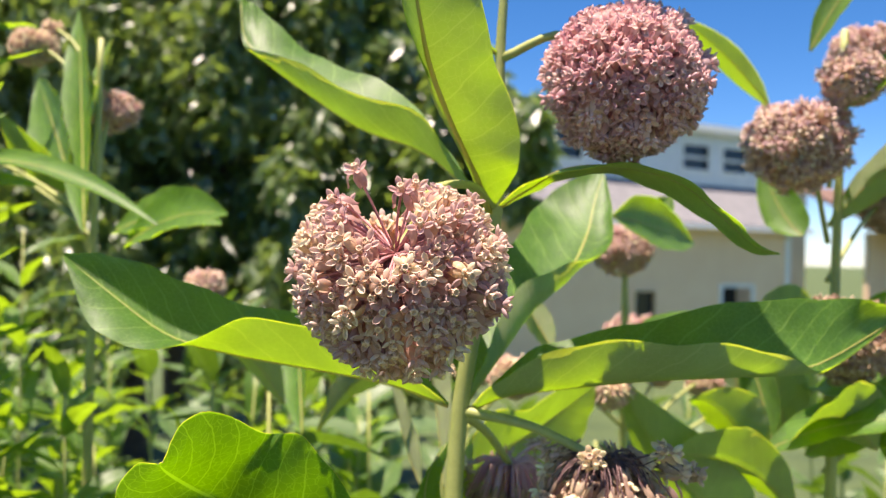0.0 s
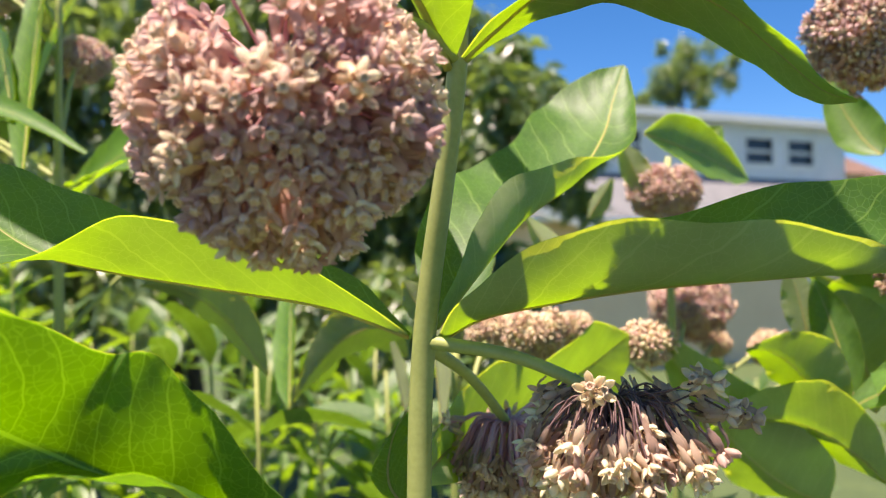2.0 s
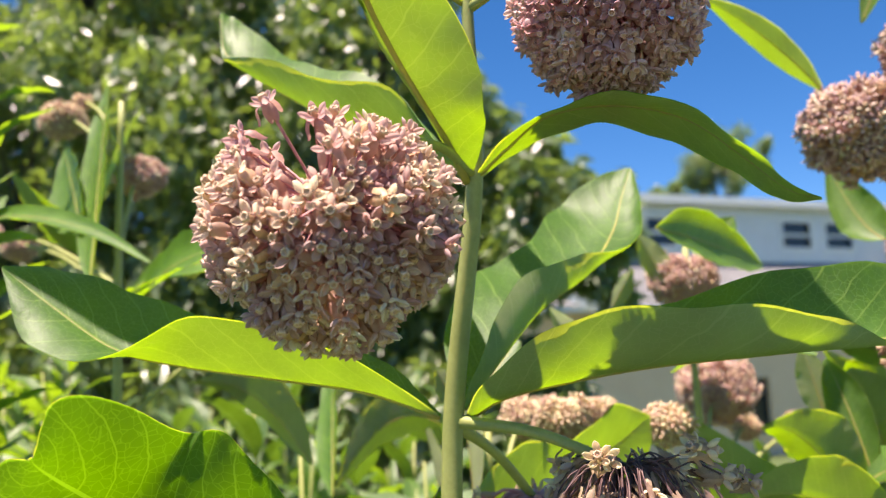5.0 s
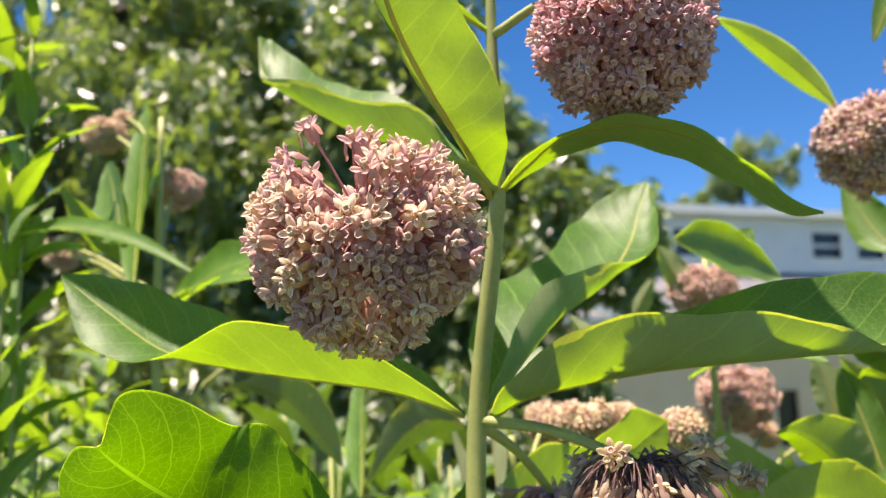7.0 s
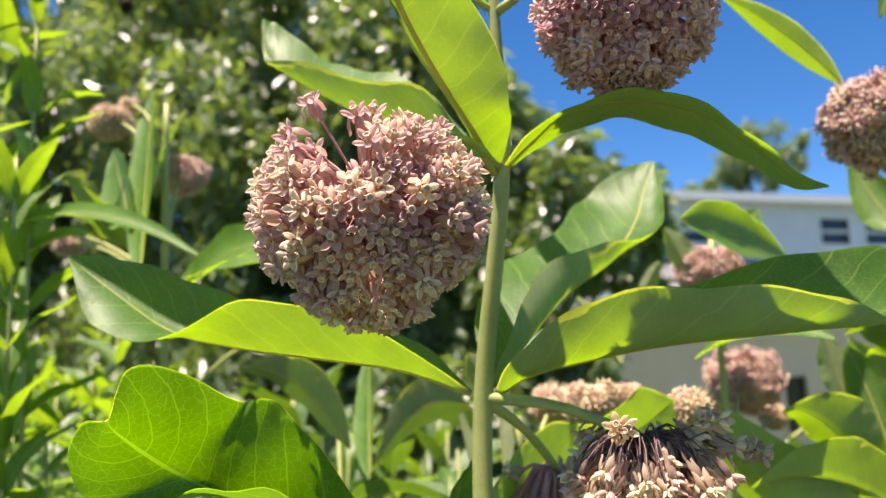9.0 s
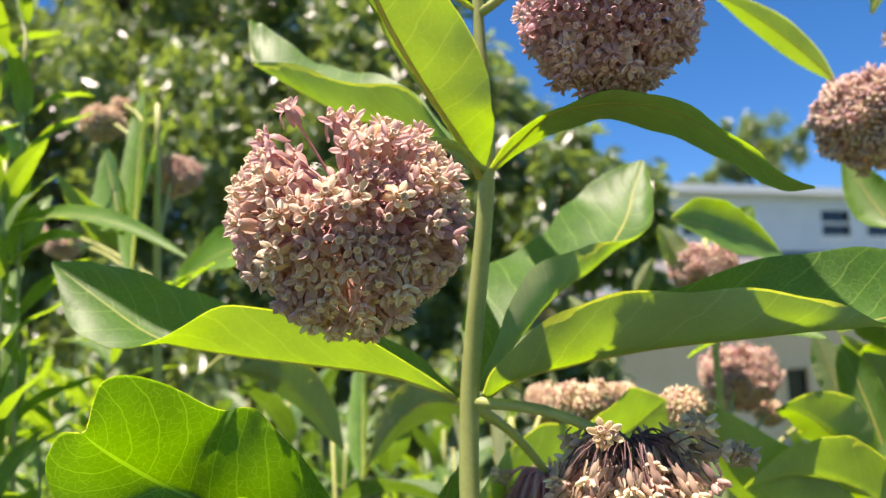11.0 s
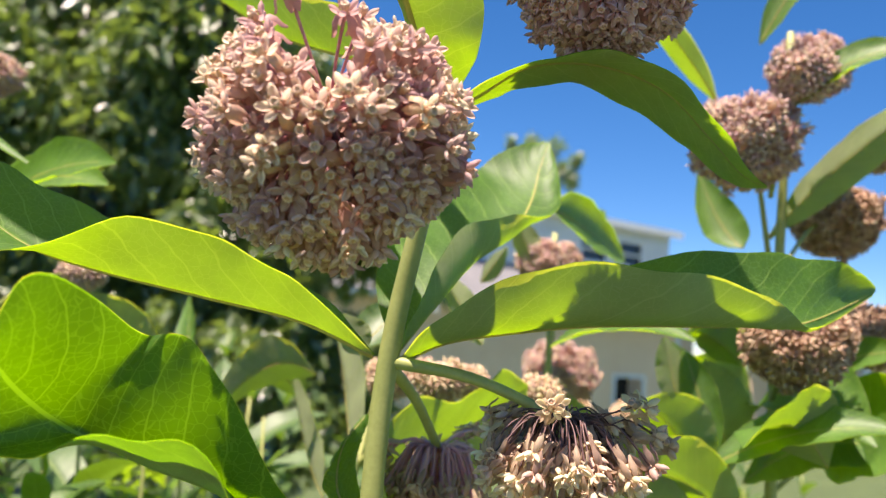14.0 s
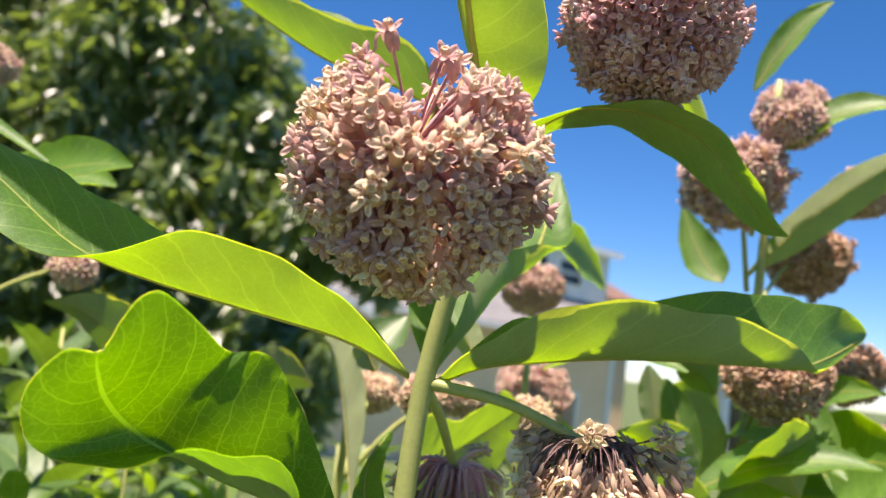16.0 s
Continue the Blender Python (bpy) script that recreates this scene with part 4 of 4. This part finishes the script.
# ---- low growth behind: weeds and young milkweeds with shared leaf meshes ----
def shared_blades(mat, count, length, width, bend, seed, nu=12, nv=6):
    out = []
    for k in range(count):
        rng = np.random.RandomState(seed + k)
        ribs, wide = range(7), width * (0.8 + 0.4 * rng.rand())
        # laid along y with its face up, drooping to the tip
        rr = []
        for i, rib in enumerate(ribs):
            u = i / (len(ribs) - 1)
            dz = bend * (0.5 * u - 1.1 * u * u) + 0.01 * rng.normal() * length
            w = 0.0008 if i in (0, len(ribs) - 1) else 0.5 * wide * math.sin(math.pi * (u * 0.96 + 0.04)) ** 0.75 * (1.12 - 0.3 * u)
            rr.append(((0, length * u, dz), (-w, length * u, dz + 0.35 * w), (w, length * u, dz + 0.35 * w)))
        v, f, uv, _ = blade(rr, nu, nv, seed=seed + k)
        me_ob = link_mesh("leaf", v, f, mat, uvs=uv)
        me = me_ob.data
        bpy.data.objects.remove(me_ob)
        out.append(me)
    return out


BROAD = shared_blades(LEAF_SHADED, 5, 0.17, 0.065, 0.06, 100)
SLIM = shared_blades(WEED_LEAF, 5, 0.10, 0.024, 0.04, 200)


def leafy_stem(name, label, category, group, foot, top, pool, pairs, low, seed, opposite, size, rise, stem_r=0.004):
    """A stem with leaves up its length, each a part on shared meshes."""
    plant = thing(name, label, category, foot, group)
    rng = np.random.RandomState(seed)
    a, b = np.array(foot), np.array(top)
    bow = np.array([rng.normal(0, 0.02), rng.normal(0, 0.02), 0])
    pts = [a, (a + b) / 2 + bow, b]
    v, f = tube(pts, [stem_r, stem_r * 0.8, stem_r * 0.4], 6, 14)
    ob = link_mesh("stem", v, f, STEM, plant)
    ob.matrix_parent_inverse = Matrix.Translation(-plant.location)
    curve = spline(pts, 40)
    turn = rng.rand() * 6.28
    for k in range(pairs):
        u = low + (1 - low) * (k + 0.5) / pairs
        p = curve[min(39, int(u * 39))]
        turn += math.pi / 2 if opposite else 2.4
        for s in ((0, math.pi) if opposite else (0,)):
            lf = new("leaf", pool[rng.randint(len(pool))])
            lf.parent = plant
            sz = size * (0.75 + 0.4 * rng.rand()) * (1.1 - 0.45 * u)
            up = rise + rng.normal(0, 14) + 25 * u
            lf.matrix_local = Matrix.Translation(Vector(p) - plant.location) @ Matrix.Rotation(turn + s + rng.normal(0, 0.25), 4, "Z") @ Matrix.Rotation(radians(up), 4, "X") @ Matrix.Rotation(rng.normal(0, 0.3), 4, "Y") @ Matrix.Scale(sz, 4)
    return plant


rng = np.random.RandomState(7)
for k in range(46):
    y = 0.70 + 2.2 * rng.rand() ** 1.3
    slope = -0.85 + 1.5 * rng.rand()
    x = slope * y
    high = 1.13 + 0.03 * rng.normal() if slope < -0.12 else 1.05 + 0.03 * rng.normal()
    high += (y - 0.9) * (0.0 if slope < -0.1 else -0.08)
    leafy_stem("milkweed_plant", "young leafy green milkweed without flowers", "milkweed", "milkweed plants", (x, y, ground_height(x, y) - 0.02), (x + rng.normal(0, 0.03), y + rng.normal(0, 0.03), high), BROAD, 9, 0.25, 300 + k, True, 0.95, 18)
for k in range(64):
    y = 0.58 + 1.2 * rng.rand()
    slope = -0.92 + (0.30 * rng.rand() if k % 2 else 0.80 * rng.rand())
    x = y * slope + 0.06
    high = 0.97 + 0.16 * rng.rand() + (0.05 + 0.26 * rng.rand() if slope < -0.62 else 0)
    leafy_stem("weed_stem", "slender green weed with narrow pointed leaves", "weed", "slender weeds", (x, y, 0), (x + rng.normal(0, 0.02), y + rng.normal(0, 0.02), high), SLIM, 30, 0.45, 400 + k, False, 1.15, 22, 0.0025)

for k, (x, y, top) in enumerate(((-0.42, 0.56, 1.60), (-0.385, 0.60, 1.52), (-0.46, 0.62, 1.56), (-0.36, 0.55, 1.36), (-0.50, 0.70, 1.62), (-0.44, 0.52, 1.42))):
    leafy_stem("weed_stem", "tall slender weed with narrow upright leaves", "weed", "slender weeds", (x - 0.02, y + 0.02, 0), (x, y, top), SLIM, 36, 0.45, 700 + k, False, 1.1, 38, 0.003)


# ---- trees ----
def leaf_cloud(name, clumps, count, size, mat, parent, seed, droop=0.7):
    """A crown of many small folded leaves hung in clumps of (centre, radii, weight)."""
    rng = np.random.RandomState(seed)
    w = np.array([c[2] for c in clumps], dtype=float)
    pick = rng.choice(len(clumps), count, p=w / w.sum())
    cen, rad = np.array([c[0] for c in clumps])[pick], np.array([c[1] for c in clumps])[pick]
    d = rng.normal(size=(count, 3))
    d /= np.linalg.norm(d, axis=1)[:, None]
    r = rng.rand(count) ** (1 / 2.6)
    place = cen + d * rad * r[:, None]
    L = size * (0.6 + 0.7 * rng.rand(count))
    a = np.c_[rng.normal(size=(count, 2)), rng.normal(size=count) * 0.5 - droop * 1.6]
    a /= np.linalg.norm(a, axis=1)[:, None]
    s = np.cross(a, rng.normal(size=(count, 3)))
    s /= np.linalg.norm(s, axis=1)[:, None]
    n = np.cross(s, a)
    W = L * 0.17
    tmpl = [(0, 0, 0), (0.45, 1, 0.35), (0.45, 0, 0), (0.45, -1, 0.35), (1, 0, -0.3)]
    vs = np.stack([place + a * (L * t)[:, None] + s * (W * k)[:, None] + n * (W * h)[:, None] for t, k, h in tmpl], 1).reshape(-1, 3)
    uv = np.tile(np.array([(0, 0.5), (0.45, 1), (0.45, 0.5), (0.45, 0), (1, 0.5)]), (count, 1))
    one = np.array([(0, 2, 1), (0, 3, 2), (1, 2, 4), (2, 3, 4)])
    fs = (one[None] + 5 * np.arange(count)[:, None, None]).reshape(-1, 3).tolist()
    ob = link_mesh(name, vs, fs, mat, parent, uvs=uv, smooth=False)
    return tagged(ob, kind="stuff")


def tree(name, label, foot, fork, masses, count, size, mat, seed, trunk=0.12, twigs=9, droop=0.7, group=""):
    t = thing(name, label, "tree", foot, group)
    rng = np.random.RandomState(seed)
    a, b = np.array(foot), np.array(fork)
    v, f = tube([a, (a + b) / 2 + rng.normal(0, 0.05, 3), b], [trunk, trunk * 0.8, trunk * 0.65], 12, 14)
    link_mesh("trunk", v, f, BARK, t)
    clumps = []
    for c, rad, share in masses:
        c, rad = np.array(c), np.array(rad)
        v, f = tube([b, (b + c) / 2 + rng.normal(0, 0.1, 3), c], [trunk * 0.5, trunk * 0.3, trunk * 0.12], 8, 12)
        link_mesh("limb", v, f, BARK, t)
        for k in range(twigs):
            d = rng.normal(size=3)
            d /= np.linalg.norm(d)
            q = c + d * rad * (0.35 + 0.65 * rng.rand())
            v, f = tube([c, (c + q) / 2 + rng.normal(0, 0.05, 3), q], [trunk * 0.12, trunk * 0.07, trunk * 0.03], 5, 6)
            link_mesh("branch", v, f, BARK, t)
            k1 = float(min(rad)) * (0.22 + 0.25 * rng.rand())
            clumps.append((q, (k1 * 0.9, k1 * 0.9, k1 * 1.35), share))
    leaf_cloud("crown", clumps, count, size, mat, t, seed, droop)
    settle(t)
    return t


tree("tree", "large dense tree with dark glossy drooping leaves", (-2.5, 5.6, -0.2), (-2.5, 5.3, 1.3),
     [((-3.6, 4.9, 2.2), (1.1, 0.9, 1.2), 1.0), ((-2.6, 4.8, 3.0), (1.1, 0.9, 1.1), 1.0), ((-1.7, 4.7, 2.0), (0.9, 0.8, 1.0), 1.0), ((-1.2, 4.8, 3.1), (0.65, 0.7, 0.8), 0.7), ((-2.7, 4.7, 1.3), (1.2, 0.8, 0.8), 1.0), ((-0.75, 4.6, 1.75), (0.55, 0.5, 0.7), 0.5), ((-0.35, 4.5, 2.0), (0.38, 0.35, 0.45), 0.4), ((0.0, 4.45, 1.82), (0.2, 0.25, 0.36), 0.2), ((-0.62, 4.6, 2.25), (0.35, 0.4, 0.45), 0.4), ((-1.3, 4.8, 1.1), (0.9, 0.7, 0.7), 0.7), ((-0.60, 4.5, 0.85), (0.42, 0.4, 0.5), 0.6), ((-0.45, 4.5, 0.98), (0.36, 0.35, 0.40), 0.9), ((-4.6, 5.2, 2.4), (1.0, 0.8, 1.6), 0.8), ((-3.4, 5.2, 3.8), (1.3, 0.9, 0.9), 0.7)],
     90000, 0.118, TREE_LEAF, 21, 0.14, 22)
tree("tree", "distant rounded green tree beyond the house", (5.2, 42, -2), (5.2, 42, 7.0),
     [((4.2, 42, 9.6), (1.6, 1.4, 1.3), 1.0), ((6.2, 42, 9.9), (1.6, 1.4, 1.4), 1.0), ((5.2, 42, 11.0), (1.4, 1.2, 1.0), 0.7), ((3.0, 42, 8.4), (1.4, 1.2, 0.9), 0.6)],
     7000, 0.30, TREE_LEAF, 31, 0.3, 10, 0.2)
# added backing crown: blocks the sky so gaps in the first tree go dark
tree("tree", "dark leafy tree added behind the first as a backing", (-3.2, 8.2, -0.6), (-3.2, 8.0, 1.5),
     [((-5.6, 7.6, 3.6), (1.8, 0.9, 2.2), 1.0), ((-3.6, 7.5, 4.2), (1.7, 0.9, 1.8), 1.0), ((-3.4, 7.4, 2.0), (1.8, 0.8, 1.6), 1.0), ((-5.6, 7.4, 1.4), (1.8, 0.8, 1.2), 0.8), ((-1.9, 7.2, 1.6), (1.0, 0.7, 1.1), 0.7)],
     42000, 0.16, TREE_LEAF, 51, 0.16, 22)

# ---- the house: front wall, sloping roof and a long dormer ----
house = thing("house", "white-sided house with grey shingle roof, long dormer and beige lower wall", "house", (0, 0, 0))
HU, HN = Vector((0.837, 0.547, 0)), Vector((0.547, -0.837, 0))
HM = Matrix(((HU.x, HN.x, 0, 5.325), (HU.y, HN.y, 0, 28.5), (0, 0, 1, 0), (0, 0, 0, 1)))
# local: x along the front, y towards the garden, z up
def wall_with_holes(name, x0, x1, y0, y1, z0, z1, holes, mat, label):
    """One wall as a single mesh, with openings (left, right, bottom, top) right through it."""
    xs = sorted({x0, x1, *[h[0] for h in holes], *[h[1] for h in holes]})
    zs = sorted({z0, z1, *[h[2] for h in holes], *[h[3] for h in holes]})
    bm = bmesh.new()
    grid = {(i, k, y): bm.verts.new((xv, y, zv)) for i, xv in enumerate(xs) for k, zv in enumerate(zs) for y in (y0, y1)}

    def solid(i, k):
        if not (0 <= i < len(xs) - 1 and 0 <= k < len(zs) - 1):
            return False
        mx, mz = (xs[i] + xs[i + 1]) / 2, (zs[k] + zs[k + 1]) / 2
        return not any(a < mx < b and lo < mz < hi for a, b, lo, hi in holes)

    for i in range(len(xs) - 1):
        for k in range(len(zs) - 1):
            if not solid(i, k):
                continue
            for y in (y0, y1):
                bm.faces.new([grid[i, k, y], grid[i + 1, k, y], grid[i + 1, k + 1, y], grid[i, k + 1, y]])
            for (a, b), (c, d), (di, dk) in (((i, k), (i + 1, k), (0, -1)), ((i, k + 1), (i + 1, k + 1), (0, 1)), ((i, k), (i, k + 1), (-1, 0)), ((i + 1, k), (i + 1, k + 1), (1, 0))):
                if not solid(i + di, k + dk):
                    bm.faces.new([grid[a, b, y0], grid[c, d, y0], grid[c, d, y1], grid[a, b, y1]])
    for v in [v for v in bm.verts if not v.link_faces]:
        bm.verts.remove(v)
    return part(name, bm, mat, house, label)


SASHES = [(-5.1, -3.95, 4.22, 5.15), (0.0, 1.28, 4.22, 5.15), (1.80, 3.05, 4.22, 5.15)]
wall_with_holes("dormer_wall", -11, 4.45, -0.2, 0, 3.7, 5.62, SASHES, SIDING, "white horizontal siding in shade")
boxes("dormer_side", [((4.25, -5, 3.7), (4.45, -0.2, 5.62))], SIDING, house)
for k in range(9):
    for a, b in ((-11, -5.2), (-3.85, -0.1), (3.15, 4.45)):
        boxes("siding_board", [((a, 0.002, 3.86 + 0.19 * k), (b, 0.02, 4.02 + 0.19 * k))], SIDING, house)
boxes("dormer_roof", [((-11.3, -5.2, 5.64), (4.75, 0.35, 5.74))], SHINGLE, house)
boxes("fascia", [((-11.3, 0.352, 5.50), (4.75, 0.39, 5.74))], TRIM, house)
for x0, x1, z0, z1 in SASHES:
    win = boxes("window", [((x0 - 0.06, 0.003, z0 - 0.06), (x0 + 0.07, 0.05, z1 + 0.06)), ((x1 - 0.07, 0.003, z0 - 0.06), (x1 + 0.06, 0.05, z1 + 0.06)), ((x0 + 0.07, 0.003, z1 - 0.07), (x1 - 0.07, 0.05, z1 + 0.06)), ((x0 + 0.07, 0.003, z0 - 0.06), (x1 - 0.07, 0.05, z0 + 0.07)), ((x0 + 0.07, -0.04, 4.64), (x1 - 0.07, 0.03, 4.72))], TRIM, house, "white sash window with dark panes")
    boxes("pane", [((x0, -0.10, z0), (x1, -0.08, 4.64))], PANE, win)
    boxes("pane", [((x0, -0.10, 4.72), (x1, -0.08, z1))], PANE, win)
bm = bmesh.new()
rv = [bm.verts.new(q) for q in ((-11.5, 0.02, 3.80), (4.6, 0.02, 3.80), (4.6, 1.35, 2.45), (-11.5, 1.35, 2.45), (-11.5, 0.02, 3.64), (4.6, 0.02, 3.64), (4.6, 1.35, 2.29), (-11.5, 1.35, 2.29))]
for q in ((0, 1, 2, 3), (7, 6, 5, 4), (0, 4, 5, 1), (1, 5, 6, 2), (2, 6, 7, 3), (3, 7, 4, 0)):
    bm.faces.new([rv[i] for i in q])
part("roof", bm, SHINGLE, house, "grey shingle slope")
for k in range(8):
    y = 0.06 + k * 0.16
    z = 3.80 - (y - 0.02) * 1.35 / 1.33
    bm = bmesh.new()
    q = box(bm, (-11.5, y, z - 0.16), (4.6, y + 0.165, z + 0.012))
    for vert in q:
        if vert.co.y > y + 0.1:
            vert.co.z -= 0.16
    part("shingle_course", bm, SHINGLE, house)
bm = bmesh.new()
for q in box(bm, (-9.4, 1.47, 2.78), (-6.6, 1.56, 2.98)):
    q.co.z -= (q.co.x + 9.4) * 0.29
part("rake_board", bm, TRIM, house, "white sloping rake board")
boxes("gutter", [((-11.5, 1.352, 2.28), (4.65, 1.45, 2.42))], TRIM, house, "white gutter along the eave")
wall_with_holes("front_wall", -11, 4.05, 0.6, 0.8, -2.4, 2.6, [(-2.55, -1.65, -1.3, 0.36), (1.10, 2.50, -2.4, 0.48)], STUCCO, "smooth beige lower wall")
boxes("side_wall", [((3.85, -6, -2.4), (4.05, 0.6, 3.6))], STUCCO, house)
boxes("corner_board", [((4.052, 0.5, -2.4), (4.25, 0.86, 2.4))], TRIM, house, "white corner board")
door = boxes("door", [((1.02, 0.802, -2.4), (1.14, 0.85, 0.56)), ((2.46, 0.802, -2.4), (2.58, 0.85, 0.56)), ((1.14, 0.802, 0.46), (2.46, 0.85, 0.56))], TRIM, house, "dark open doorway with pale frame")
# black panel set back in the doorway in place of the shade inside
boxes("shade_panel", [((1.10, 0.1, -2.4), (2.50, 0.15, 0.48))], DARK, door)
lower = boxes("window", [((-2.63, 0.802, -1.38), (-2.50, 0.85, 0.44)), ((-1.70, 0.802, -1.38), (-1.57, 0.85, 0.44)), ((-2.50, 0.802, 0.32), (-1.70, 0.85, 0.44)), ((-2.50, 0.802, -1.38), (-1.70, 0.85, -1.26))], STUCCO, house, "tall dark lower window")
boxes("pane", [((-2.55, 0.66, -1.3), (-1.65, 0.68, 0.36))], PANE, lower)
house.matrix_world = HM

# ---- the neighbour's low house beyond the corner ----
neighbour = thing("house", "low beige house with brown roof and white porch posts", "house", (0, 0, 0))
boxes("wall", [((11.0, -1.2, -2.6), (24, -1.0, 2.6))], STUCCO, neighbour, "beige rear wall")
bm = bmesh.new()
rv = [bm.verts.new(q) for q in ((10.4, 0.9, 2.5), (25, 0.9, 2.5), (25, -4, 4.6), (10.4, -4, 4.6), (10.4, 0.9, 2.3), (25, 0.9, 2.3), (25, -4, 4.4), (10.4, -4, 4.4))]
for q in ((0, 1, 2, 3), (7, 6, 5, 4), (0, 4, 5, 1), (1, 5, 6, 2), (2, 6, 7, 3), (3, 7, 4, 0)):
    bm.faces.new([rv[i] for i in q])
part("roof", bm, BROWN_ROOF, neighbour, "brown shingle roof")
for x in (11.6, 13.4, 16.6, 19.6):
    boxes("post", [((x, 0.4, -2.6), (x + 0.35, 0.7, 2.3))], TRIM, neighbour, "white porch post")
for x in (14.2, 17.4):
    boxes("window", [((x, -0.99, -1.6), (x + 1.8, -0.95, 1.2))], PANE, neighbour, "dark porch window")
neighbour.matrix_world = HM
gable = thing("house", "distant house with a brown hipped roof", "house", (0, 0, 0))
boxes("wall", [((16, -16, -2.4), (21, -12, 5.7))], STUCCO, gable)
bm = bmesh.new()
rv = [bm.verts.new(q) for q in ((15.4, -16.5, 5.7), (21.6, -16.5, 5.7), (21.6, -11.5, 5.7), (15.4, -11.5, 5.7), (17.6, -14, 7.3), (19.4, -14, 7.3))]
for q in ((3, 2, 5, 4), (0, 4, 5, 1), (0, 3, 4), (1, 5, 2), (0, 1, 2, 3)):
    bm.faces.new([rv[i] for i in q])
part("roof", bm, BROWN_ROOF, gable, "brown hipped roof")
gable.matrix_world = HM
